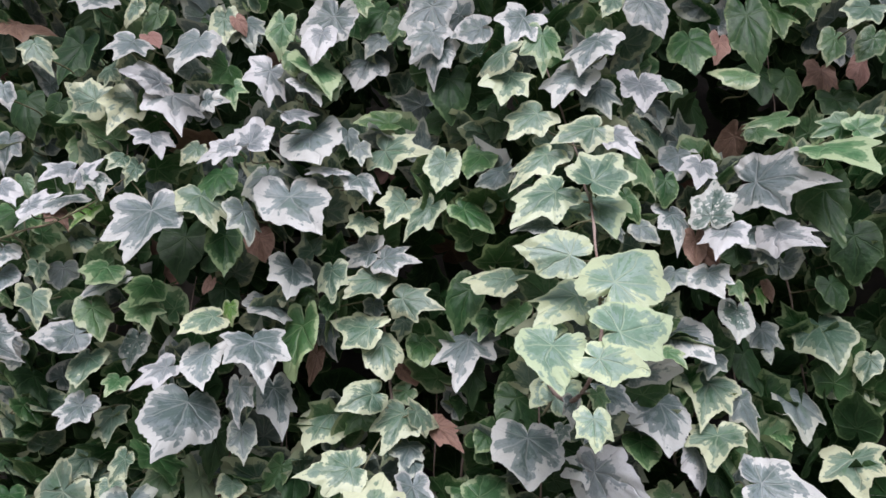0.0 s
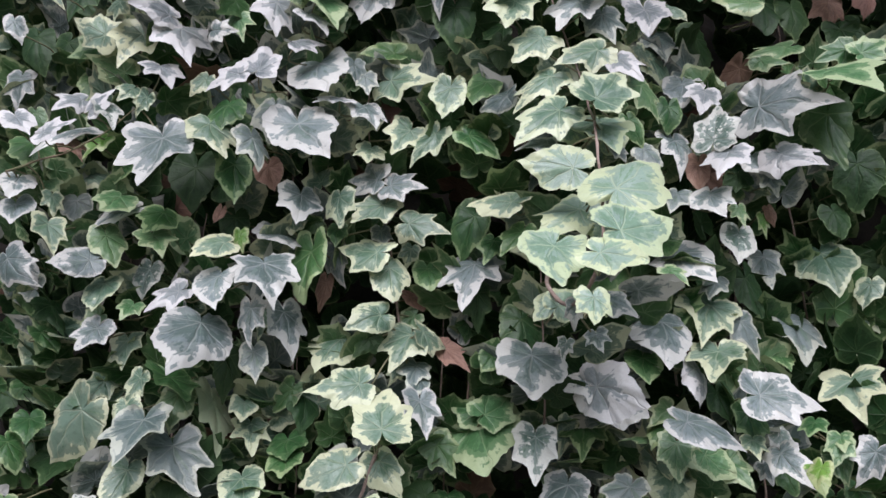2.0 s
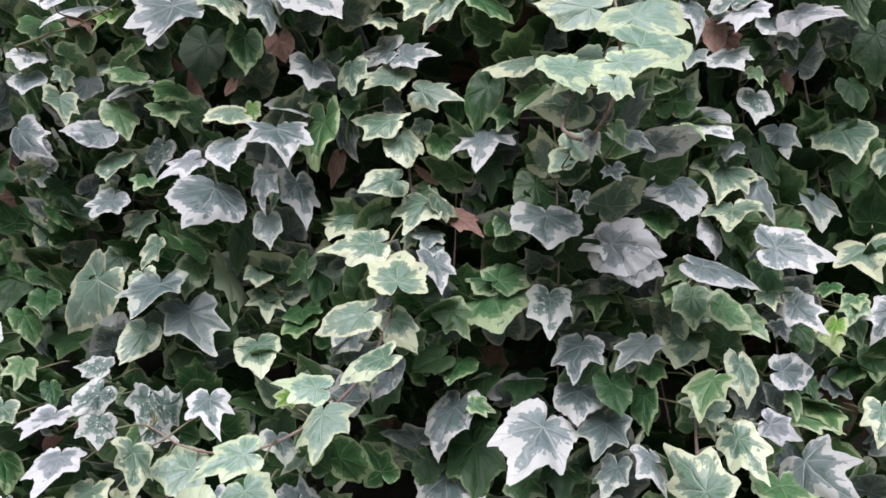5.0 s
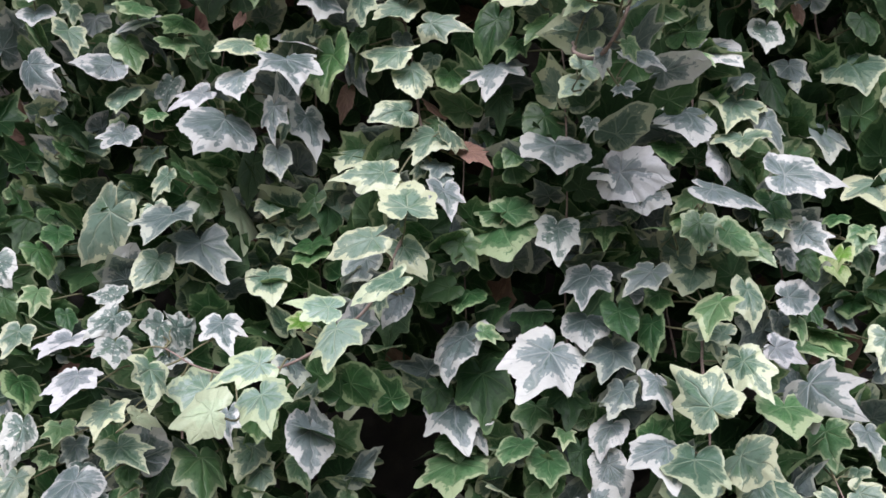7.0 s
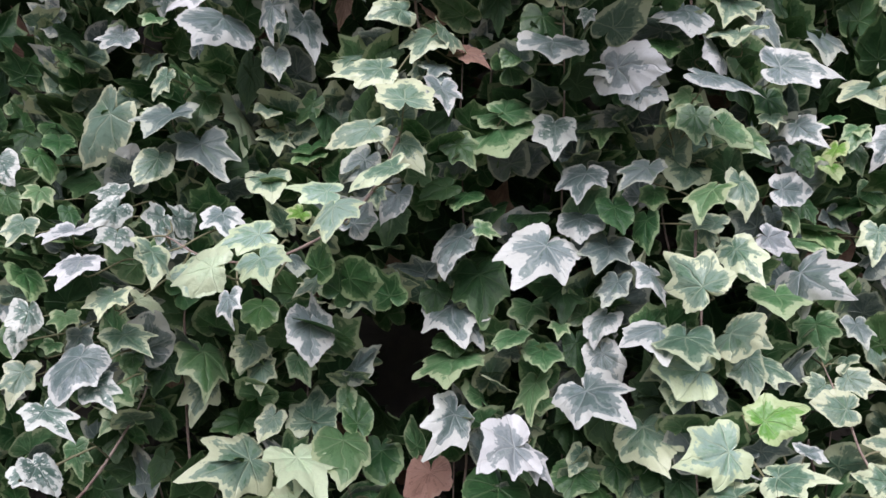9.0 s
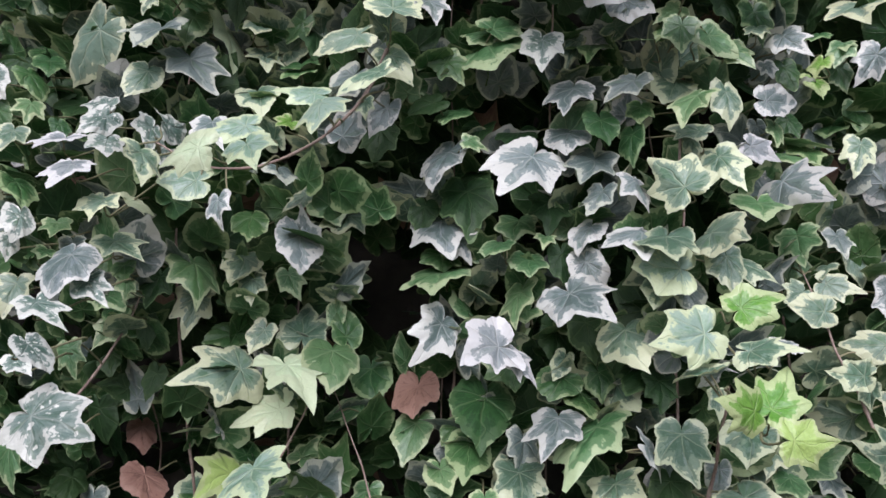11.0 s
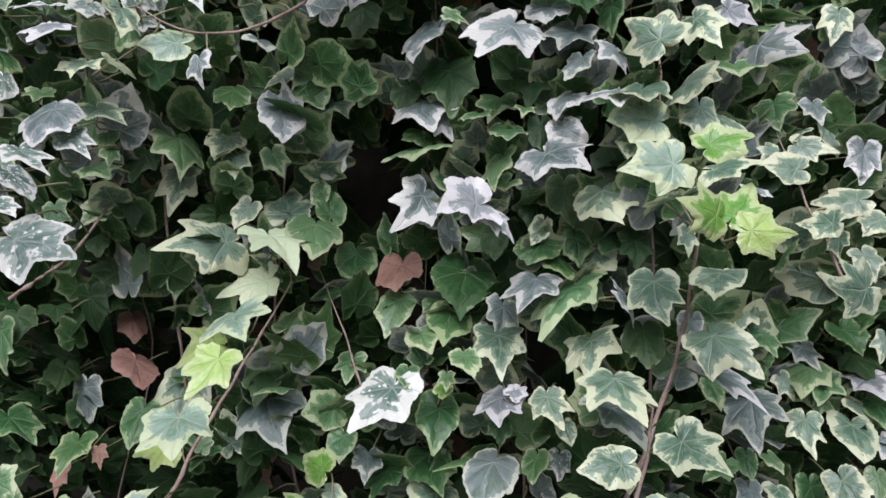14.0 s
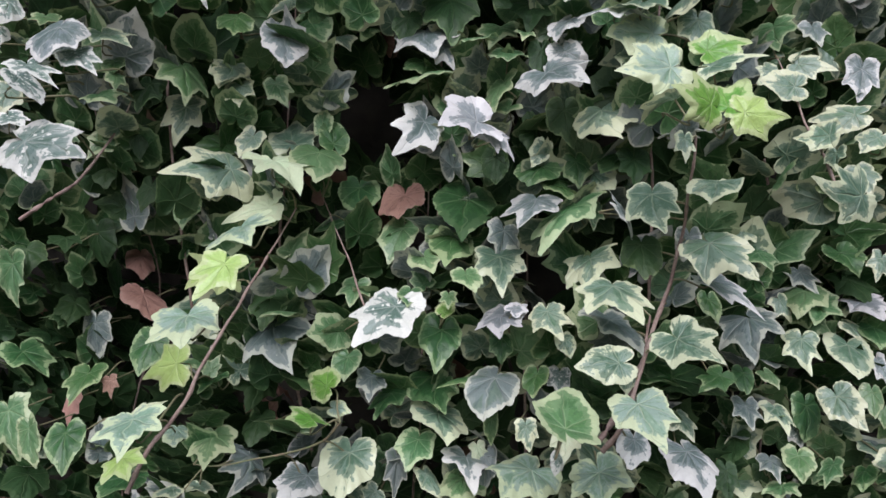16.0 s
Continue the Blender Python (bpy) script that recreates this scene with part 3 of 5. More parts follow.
leaf(plant, "P", -0.231, 0.003, 1.747, -35, -40, -172, 31, 31, -0.07)
leaf(plant, "P", -0.218, -0.001, 1.737, 79, 38, -18, 26, 26, 0.03)
leaf(plant, "C", -0.189, 0.013, 1.761, -56, -28, -154, 22, 22, 0.04)
leaf(plant, "S", -0.208, 0.004, 1.740, -44, 10, -125, 27, 28, 0.03)
leaf(plant, "C", -0.166, 0.000, 1.745, -86, -36, 176, 21, 20, -0.02)
leaf(plant, "P", -0.286, -0.007, 1.729, -41, 24, -136, 30, 30, -0.06)
leaf(plant, "P", -0.235, -0.033, 1.700, 42, 55, -55, 29, 29, -0.04)
leaf(plant, "B", -0.251, 0.017, 1.714, -38, 20, -119, 27, 28, -0.00)
leaf(plant, "U", -0.215, 0.018, 1.715, -59, -20, 165, 27, 27, 0.03)
leaf(plant, "G", -0.297, 0.030, 1.720, -44, 11, -141, 41, 41, 0.15)
leaf(plant, "W", -0.308, -0.002, 1.829, -68, 13, -138, 21, 23, -0.14)
leaf(plant, "W", -0.293, 0.017, 1.679, -40, 2, -144, 34, 34, 0.12)
leaf(plant, "W", -0.291, 0.016, 1.654, -37, 19, -149, 33, 33, 0.14)
leaf(plant, "C", -0.266, 0.029, 1.665, -58, -2, -124, 22, 24, -0.06)
leaf(plant, "K", -0.201, 0.031, 1.663, -40, -12, -159, 36, 36, 0.04)
leaf(plant, "W", -0.213, 0.019, 1.601, -16, -58, 150, 36, 34, 0.02)
leaf(plant, "W", -0.289, 0.014, 1.603, -85, 42, 168, 37, 39, -0.19)
leaf(plant, "K", -0.210, 0.033, 1.627, -51, 16, -136, 34, 34, 0.03)
leaf(plant, "C", -0.257, 0.017, 1.635, -50, -6, -130, 32, 33, -0.24)
leaf(plant, "K", -0.164, 0.033, 1.626, -27, 16, -137, 35, 36, 0.12)
leaf(plant, "G", -0.159, 0.035, 1.648, -36, -13, -149, 36, 37, 0.25)
leaf(plant, "K", -0.294, 0.027, 1.748, -83, 23, -161, 18, 19)
leaf(plant, "W", -0.243, 0.026, 1.728, -32, -24, 158, 30, 51)
leaf(plant, "G", -0.207, 0.044, 1.698, -67, -28, 175, 23, 21)
leaf(plant, "K", -0.293, 0.053, 1.689, -25, 31, -137, 23, 31)
plant = vine("hanging ivy shoot with pale yellow-green leaves", 0.0016, (0.183, -0.009, 1.586), (0.184, -0.049, 1.558), (0.194, -0.075, 1.543), (0.205, -0.091, 1.549), (0.213, -0.094, 1.568), (0.217, -0.084, 1.599), (0.220, -0.062, 1.642), (0.219, -0.028, 1.698), (0.213, 0.030, 1.771), (0.195, 0.039, 1.840), (0.184, 0.057, 1.918))
leaf(plant, "W", 0.101, 0.008, 1.851, -77, -20, 157, 38, 38, -0.18)
leaf(plant, "W", 0.094, 0.001, 1.864, -70, -25, -179, 37, 38, 0.06)
leaf(plant, "C", 0.157, -0.027, 1.822, -1, -68, 54, 39, 38, 0.06)
leaf(plant, "K", 0.189, -0.013, 1.846, -74, -5, -167, 38, 38, -0.05)
leaf(plant, "C", 0.162, -0.013, 1.810, -57, -19, -179, 45, 44, -0.10)
leaf(plant, "W", 0.215, 0.001, 1.814, -50, -24, 159, 47, 46, -0.13)
leaf(plant, "W", 0.235, -0.003, 1.845, -50, -11, 150, 48, 47, -0.02)
leaf(plant, "H", 0.236, 0.018, 1.812, -63, 3, 178, 37, 38, -0.20)
leaf(plant, "P", 0.273, 0.025, 1.818, -54, 1, -172, 41, 42, 0.12)
leaf(plant, "C", 0.297, 0.037, 1.826, -50, 42, -140, 20, 20, -0.02)
leaf(plant, "C", 0.183, -0.010, 1.776, -55, -38, 165, 40, 40, -0.06)
leaf(plant, "C", 0.227, -0.019, 1.757, -43, -51, 150, 40, 40, 0.07)
leaf(plant, "P", 0.247, 0.015, 1.766, -48, 17, -172, 33, 34, -0.20)
leaf(plant, "C", 0.189, -0.017, 1.737, -51, -29, 147, 42, 42, 0.11)
leaf(plant, "C", 0.221, -0.048, 1.701, 67, 34, -3, 48, 47, 0.03)
leaf(plant, "C", 0.194, -0.040, 1.697, -53, -39, 151, 46, 46, -0.00)
leaf(plant, "W", 0.185, -0.034, 1.672, -10, -43, 116, 26, 26, 0.02)
leaf(plant, "Y", 0.226, -0.010, 1.699, -37, -7, 176, 53, 54, -0.32)
leaf(plant, "Y", 0.201, -0.066, 1.641, 51, -69, 34, 41, 39, -0.07)
leaf(plant, "Y", 0.226, -0.095, 1.615, 51, 31, -24, 56, 54, -0.05)
leaf(plant, "P", 0.333, 0.026, 1.684, -34, -5, 153, 39, 39, 0.05)
leaf(plant, "K", 0.265, 0.018, 1.743, -76, 26, -137, 34, 34, -0.05)
leaf(plant, "G", 0.135, 0.027, 1.758, -51, -10, 173, 33, 34, 0.10)
leaf(plant, "H", 0.154, -0.000, 1.730, -35, -62, 105, 28, 28, 0.09)
leaf(plant, "D", 0.107, 0.021, 1.829, -73, -2, -171, 42, 43, -0.11)
leaf(plant, "H", 0.289, 0.024, 1.649, -45, -6, 158, 23, 24, 0.08)
leaf(plant, "Y", 0.206, -0.042, 1.618, -30, -27, 148, 49, 48, -0.01)
leaf(plant, "Y", 0.185, -0.115, 1.573, -37, -19, 171, 43, 43, -0.43)
leaf(plant, "Y", 0.223, -0.126, 1.579, 29, 59, -43, 46, 44, -0.16)
leaf(plant, "Y", 0.209, -0.143, 1.562, -20, 47, -140, 31, 32, 0.08)
leaf(plant, "Y", 0.187, -0.004, 1.557, -46, -37, 155, 23, 23, -0.07)
leaf(plant, "Y", 0.200, -0.190, 1.529, -45, -3, -171, 19, 20, 0.13)
leaf(plant, "K", 0.278, 0.022, 1.586, -39, 28, -144, 21, 21, 0.08)
leaf(plant, "W", 0.212, -0.067, 1.525, -37, 12, 169, 18, 19, -0.13)
leaf(plant, "K", 0.265, 0.037, 1.806, -83, -24, 175, 15, 22)
leaf(plant, "Y", 0.200, -0.008, 1.695, -37, 51, -120, 32, 23)
leaf(plant, "K", 0.210, -0.011, 1.673, -64, 30, -160, 19, 16)
leaf(plant, "Y", 0.190, -0.051, 1.596, -52, -46, 162, 22, 18)
leaf(plant, "Y", 0.233, 0.002, 1.689, 55, 75, -34, 31, 19)
leaf(plant, "H", 0.240, -0.006, 1.677, -68, 23, -158, 15, 13)
leaf(plant, "G", 0.254, 0.020, 1.712, -83, 23, -169, 20, 25)
leaf(plant, "Y", 0.222, -0.051, 1.605, -62, -21, 178, 26, 22)
leaf(plant, "K", 0.213, -0.085, 1.547, -83, 21, -173, 13, 15)
plant = vine("ivy vine with small white-edged leaves", 0.0014, (0.058, 0.045, 1.526), (0.053, 0.073, 1.559), (0.044, 0.081, 1.605), (0.041, 0.063, 1.643), (0.027, 0.070, 1.692), (0.025, 0.049, 1.729), (0.022, 0.050, 1.779))
leaf(plant, "P", -0.008, 0.004, 1.872, -69, -3, -176, 34, 35, 0.03)
leaf(plant, "W", 0.026, 0.050, 1.871, -58, -6, -172, 44, 44, 0.15)
leaf(plant, "P", -0.058, 0.016, 1.843, -70, -16, -147, 45, 45, -0.22)
leaf(plant, "K", -0.021, 0.021, 1.848, -37, 4, -141, 53, 53, -0.09)
leaf(plant, "P", -0.023, 0.012, 1.824, -46, 11, -129, 34, 34, -0.01)
leaf(plant, "P", -0.032, 0.001, 1.791, 27, 46, -38, 29, 29, -0.04)
leaf(plant, "P", -0.058, -0.014, 1.757, 67, 6, 2, 38, 38, -0.20)
leaf(plant, "W", -0.019, 0.029, 1.785, -47, 13, 175, 61, 62, -0.24)
leaf(plant, "P", 0.008, 0.011, 1.739, 33, -24, 58, 33, 33, 0.03)
leaf(plant, "C2", 0.048, 0.035, 1.768, -56, 65, -180, 48, 47, -0.17)
leaf(plant, "H", 0.015, 0.027, 1.782, -70, 5, -149, 22, 23, -0.03)
leaf(plant, "H", 0.026, 0.029, 1.770, -68, 5, -163, 22, 23, 0.00)
leaf(plant, "W", 0.027, 0.027, 1.739, -49, 7, -144, 36, 37, 0.05)
leaf(plant, "C", 0.066, 0.039, 1.720, -54, -27, -173, 39, 38, -0.03)
leaf(plant, "C", 0.091, 0.025, 1.710, -62, -28, 148, 37, 37, 0.06)
leaf(plant, "C", 0.031, 0.038, 1.704, -39, -10, -165, 29, 30, 0.00)
leaf(plant, "W2", 0.036, 0.044, 1.676, 35, -70, 41, 38, 37, 0.10)
leaf(plant, "W2", 0.050, 0.037, 1.668, -21, 64, -130, 34, 34, -0.11)
leaf(plant, "H", -0.065, 0.001, 1.703, -61, 5, -122, 36, 37, 0.06)
leaf(plant, "H", -0.061, 0.037, 1.748, -49, 4, -166, 42, 43, 0.08)
leaf(plant, "W1", -0.027, 0.008, 1.717, -45, 18, -163, 61, 61, -0.25)
leaf(plant, "H", -0.015, 0.027, 1.737, -41, 14, -144, 31, 32, -0.09)
leaf(plant, "W", -0.031, 0.037, 1.662, -46, -6, -149, 42, 42, 0.09)
leaf(plant, "C", 0.005, 0.034, 1.658, -72, 8, 164, 32, 33, -0.07)
leaf(plant, "G", 0.050, 0.037, 1.796, -5, -62, 114, 32, 32, 0.14)
leaf(plant, "C", 0.104, 0.019, 1.749, -73, -14, -173, 33, 35, -0.04)
leaf(plant, "C", 0.043, 0.042, 1.652, -48, -28, 174, 38, 38, 0.22)
leaf(plant, "C2", 0.067, 0.037, 1.633, -33, 69, -137, 36, 36, -0.01)
leaf(plant, "C0", 0.040, 0.037, 1.608, 5, -53, 74, 44, 43, 0.26)
leaf(plant, "C", 0.049, 0.046, 1.596, -53, 8, -157, 36, 37, 0.10)
leaf(plant, "C", 0.046, 0.032, 1.553, -33, -57, 167, 34, 33, -0.01)
leaf(plant, "B", 0.060, 0.086, 1.577, -16, 44, -64, 28, 28, 0.00)
leaf(plant, "C", 0.068, 0.053, 1.539, -44, -8, 175, 44, 42, 0.13)
leaf(plant, "C", 0.080, 0.044, 1.540, -36, 51, -78, 32, 31, -0.06)
leaf(plant, "C0", 0.034, 0.016, 1.496, -6, -53, 111, 42, 42, 0.02)
leaf(plant, "H", 0.073, 0.055, 1.513, -33, -11, -166, 31, 31, 0.11)
leaf(plant, "W", 0.081, 0.029, 1.483, -45, -2, -153, 32, 33, -0.03)
leaf(plant, "H", 0.077, 0.048, 1.501, -36, -15, -167, 22, 23, 0.10)
leaf(plant, "C", -0.002, 0.086, 1.539, -31, -22, 170, 48, 48, -0.15)
leaf(plant, "W2", -0.050, 0.011, 1.594, -39, 7, -151, 54, 53, -0.01)
leaf(plant, "G", -0.020, 0.042, 1.611, -71, 2, 150, 51, 53, -0.13)
leaf(plant, "W", -0.009, 0.072, 1.618, -90, 11, 150, 33, 35, -0.11)
leaf(plant, "G", 0.079, 0.070, 1.600, -44, 2, -159, 28, 28, 0.03)
leaf(plant, "G", -0.002, 0.060, 1.637, -51, 2, -171, 20, 21, 0.07)
leaf(plant, "K", -0.013, 0.040, 1.849, -61, 20, -155, 39, 27)
leaf(plant, "K", 0.011, 0.036, 1.773, -84, -17, -166, 15, 19)
leaf(plant, "C", 0.027, 0.044, 1.736, -57, -22, 179, 30, 23)
leaf(plant, "H", 0.038, 0.059, 1.633, -71, 5, -161, 20, 18)
leaf(plant, "C", 0.063, 0.075, 1.620, -67, -12, -168, 21, 21)
leaf(plant, "C", 0.058, 0.054, 1.511, -83, -22, -175, 15, 17)
leaf(plant, "B", 0.093, 0.068, 1.529, -36, 36, -144, 27, 36)
leaf(plant, "K", 0.066, 0.082, 1.559, -59, -41, 164, 24, 19)
leaf(plant, "D", 0.028, 0.074, 1.539, -65, -29, 177, 27, 23)
plant = vine("ivy shoot with broad pale leaves", 0.0019, (0.229, -0.057, 0.985), (0.238, -0.067, 1.003), (0.254, -0.053, 1.042), (0.261, -0.026, 1.069))
leaf(plant, "C2", 0.236, -0.036, 1.089, -20, 0, -174, 49, 48, -0.19)
leaf(plant, "K", 0.202, -0.131, 1.015, 33, 14, 14, 41, 41, 0.24)
leaf(plant, "C0", 0.270, -0.076, 1.059, -16, 39, -169, 37, 37, -0.09)
leaf(plant, "C", 0.236, -0.074, 1.043, 5, -54, 116, 29, 29, -0.01)
leaf(plant, "C", 0.242, -0.042, 1.034, -36, -7, -168, 20, 20, 0.06)
leaf(plant, "Y0", 0.244, -0.096, 1.023, -21, 11, -175, 36, 36, -0.10)
leaf(plant, "L", 0.206, -0.027, 0.988, -45, -1, -177, 22, 21)
leaf(plant, "S", 0.202, -0.000, 0.964, -70, -9, -168, 12, 13)
plant = vine("thin ivy vine with cream-edged leaves", 0.0012, (0.393, 0.009, 1.159), (0.388, 0.021, 1.185), (0.380, 0.032, 1.213), (0.373, 0.043, 1.242), (0.368, 0.055, 1.265))
leaf(plant, "W2", 0.352, 0.044, 1.335, -39, 45, 162, 54, 53, -0.11)
leaf(plant, "K", 0.374, 0.080, 1.298, -42, 16, 148, 36, 37, -0.05)
leaf(plant, "H", 0.406, 0.085, 1.298, -50, -1, -175, 23, 24, -0.02)
leaf(plant, "C", 0.388, 0.063, 1.272, -22, 14, 144, 20, 21, 0.04)
leaf(plant, "C", 0.374, 0.033, 1.237, 15, -76, 92, 28, 28, 0.12)
leaf(plant, "C", 0.382, 0.049, 1.258, -22, 60, -129, 26, 26, 0.02)
leaf(plant, "W", 0.427, 0.049, 1.253, -67, -8, -178, 28, 29, 0.05)
leaf(plant, "C", 0.413, 0.028, 1.214, -11, -57, 82, 29, 30, 0.19)
leaf(plant, "C", 0.385, 0.000, 1.194, -9, -63, 63, 25, 24, 0.21)
leaf(plant, "C", 0.395, 0.014, 1.184, -50, 12, 135, 16, 17, -0.02)
leaf(plant, "C", 0.395, -0.024, 1.150, -84, -75, -145, 40, 42, 0.52)
leaf(plant, "C", 0.344, 0.059, 1.131, -20, -3, 163, 25, 26, 0.13)
leaf(plant, "K", 0.354, 0.053, 1.114, -20, 1, 178, 28, 29, -0.11)
leaf(plant, "K", 0.372, 0.085, 1.277, -60, 21, -172, 27, 27)
leaf(plant, "C", 0.423, 0.043, 1.175, -49, 10, -175, 23, 23)
plant = vine("ivy vine with grey-green white-rimmed leaves", 0.0015, (0.284, 0.060, 1.394), (0.277, 0.045, 1.367), (0.276, 0.028, 1.302), (0.274, 0.013, 1.273))
leaf(plant, "W0", 0.340, 0.030, 1.490, 0, 61, -95, 46, 46, 0.12)
leaf(plant, "W", 0.277, -0.011, 1.470, -13, 32, -112, 41, 41, 0.00)
leaf(plant, "G", 0.277, 0.062, 1.468, -32, -8, 151, 28, 29, 0.14)
leaf(plant, "H", 0.244, 0.054, 1.420, -33, -20, 146, 33, 33, 0.17)
leaf(plant, "C", 0.283, 0.083, 1.429, -36, -17, -179, 42, 41, 0.17)
leaf(plant, "K", 0.277, 0.029, 1.454, -59, -10, 176, 30, 31, -0.08)
leaf(plant, "K", 0.297, 0.031, 1.446, -64, 47, -140, 31, 30, -0.13)
leaf(plant, "K", 0.317, 0.047, 1.441, -53, 24, -164, 28, 28, -0.08)
leaf(plant, "W", 0.355, 0.043, 1.448, -49, 24, 163, 30, 30, -0.23)
leaf(plant, "W", 0.343, 0.048, 1.399, -6, 79, -87, 29, 28, -0.08)
leaf(plant, "C", 0.311, 0.039, 1.404, -68, -2, -157, 30, 31, -0.01)
leaf(plant, "K", 0.283, 0.008, 1.392, -42, -8, 133, 35, 35, -0.16)
leaf(plant, "G", 0.218, 0.057, 1.389, -44, 2, -167, 30, 30, -0.04)
leaf(plant, "G", 0.245, 0.068, 1.380, -65, 13, 141, 28, 30, 0.05)
leaf(plant, "H", 0.214, 0.066, 1.358, -35, -12, 178, 44, 43, 0.14)
leaf(plant, "C2", 0.268, -0.016, 1.320, 69, -39, -16, 44, 44, -0.07)
leaf(plant, "C", 0.302, 0.028, 1.351, -45, 32, 172, 34, 35, 0.05)
leaf(plant, "K", 0.333, 0.042, 1.318, -19, -6, 171, 44, 44, -0.03)
leaf(plant, "P", 0.328, 0.038, 1.361, -55, 54, -139, 25, 25, -0.11)
leaf(plant, "W", 0.243, 0.042, 1.336, -49, -14, -152, 33, 34, -0.11)
leaf(plant, "H", 0.218, 0.044, 1.328, -44, 3, 147, 30, 30, 0.13)
leaf(plant, "W", 0.243, 0.008, 1.292, -15, -11, 175, 54, 54, -0.10)
leaf(plant, "W", 0.210, 0.053, 1.301, -31, -5, 153, 33, 33, -0.07)
leaf(plant, "C", 0.286, -0.012, 1.289, 4, 50, -161, 43, 42, 0.15)
leaf(plant, "C", 0.256, -0.015, 1.286, -18, -4, 164, 44, 45, -0.27)
leaf(plant, "K", 0.353, 0.062, 1.381, -55, -22, -151, 22, 22, 0.02)
leaf(plant, "G", 0.253, 0.076, 1.405, -41, -7, 176, 25, 26, 0.00)
leaf(plant, "C", 0.337, 0.047, 1.457, -32, -3, 172, 21, 21, -0.09)
leaf(plant, "W", 0.192, 0.012, 1.247, -19, 31, -169, 52, 52, -0.12)
leaf(plant, "C", 0.233, 0.027, 1.221, -29, 11, 169, 47, 44, -0.27)
leaf(plant, "C", 0.255, -0.003, 1.255, -39, -6, 161, 27, 28, 0.02)
leaf(plant, "C", 0.309, 0.046, 1.351, 54, -23, 33, 32, 23)
leaf(plant, "C", 0.286, 0.048, 1.370, -75, 6, -171, 18, 23)
leaf(plant, "K", 0.366, 0.086, 1.364, -11, 28, -123, 26, 32)
leaf(plant, "C", 0.307, 0.001, 1.269, -22, 34, -119, 33, 28)
plant = vine("thin ivy vine with green leaves", 0.0010, (0.047, 0.045, 1.059), (0.031, 0.060, 1.096), (0.013, 0.075, 1.125), (-0.008, 0.090, 1.162))
leaf(plant, "C", -0.035, 0.082, 1.209, 41, -1, 9, 47, 46, -0.03)
leaf(plant, "G", 0.004, 0.085, 1.209, 64, 4, 35, 30, 31, -0.04)
leaf(plant, "K", -0.002, 0.064, 1.198, -23, -5, -159, 51, 52, 0.03)
leaf(plant, "G", 0.012, 0.145, 1.177, -39, 6, -170, 44, 44, -0.15)
leaf(plant, "K", 0.008, 0.120, 1.144, -23, -33, 112, 37, 37, 0.02)
leaf(plant, "K", 0.064, 0.102, 1.135, -45, -5, 165, 39, 40, -0.04)
leaf(plant, "K2", 0.031, 0.071, 1.085, -31, 1, -176, 30, 30, 0.06)
leaf(plant, "K", 0.093, 0.051, 1.109, -16, 10, -166, 30, 31, -0.11)
leaf(plant, "K", 0.131, 0.021, 1.095, -22, 0, -166, 25, 26, -0.17)
leaf(plant, "K", 0.020, 0.056, 1.045, 1, -61, 148, 37, 35, -0.02)
leaf(plant, "K", 0.031, 0.047, 1.025, -40, -3, -176, 26, 26, -0.07)
leaf(plant, "S", 0.075, 0.026, 1.069, -29, -13, 165, 52, 51, 0.13)
leaf(plant, "G", 0.107, 0.060, 1.048, -35, -6, -174, 38, 38, -0.01)
leaf(plant, "H", 0.049, 0.058, 1.008, -31, -7, -161, 27, 27, 0.08)
leaf(plant, "K", 0.084, 0.041, 1.079, -20, -5, -172, 21, 22, -0.00)
leaf(plant, "K", 0.116, 0.036, 1.078, -33, 0, -171, 15, 16, 0.03)
leaf(plant, "K", -0.008, 0.091, 1.225, 76, 0, -2, 21, 23)
plant = vine("climbing ivy vine with cream-edged and white-edged grey-green leaves", 0.0014, (0.104, 0.164, 1.457), (0.115, 0.153, 1.577), (0.133, 0.126, 1.697), (0.121, 0.111, 1.817), (0.082, 0.114, 1.937))
leaf(plant, "D", 0.097, 0.067, 1.812, -36, -6, 179, 45, 45, -0.06)
leaf(plant, "G", 0.120, 0.026, 1.707, -43, 42, -124, 35, 35, 0.06)
leaf(plant, "D", 0.116, 0.099, 1.558, -40, -6, -179, 28, 29, 0.07)
leaf(plant, "K", 0.021, 0.023, 1.917, -63, 14, -171, 25, 24)
leaf(plant, "G", 0.041, 0.045, 1.919, -64, -33, 174, 45, 37)
leaf(plant, "G", 0.056, 0.039, 1.903, -84, -21, 174, 28, 29)
leaf(plant, "H", 0.038, 0.038, 1.885, -66, -23, -179, 27, 26)
leaf(plant, "W", 0.092, 0.013, 1.899, -84, -19, -179, 49, 59)
leaf(plant, "W", 0.137, -0.002, 1.863, -19, -68, 108, 45, 28)
leaf(plant, "W", 0.174, -0.010, 1.866, -65, -31, -176, 42, 40)
leaf(plant, "D", 0.149, 0.029, 1.797, -84, -10, -177, 25, 27)
leaf(plant, "G", 0.122, 0.060, 1.645, -84, -19, 178, 36, 43)
plant = vine("climbing ivy vine with cream-edged and white-edged grey-green leaves", 0.0014, (-0.138, 0.111, 1.042), (-0.147, 0.078, 1.203), (-0.168, 0.099, 1.363), (-0.178, 0.137, 1.523), (-0.179, 0.154, 1.683))
leaf(plant, "W", -0.206, 0.032, 1.543, -46, -14, -169, 32, 32, 0.03)
leaf(plant, "C", -0.209, 0.038, 1.584, -44, 11, -170, 35, 35, 0.12)
leaf(plant, "S", -0.185, 0.067, 1.603, -73, -6, -179, 29, 29, 0.02)
leaf(plant, "C", -0.199, 0.068, 1.536, -47, 19, -168, 35, 35, 0.11)
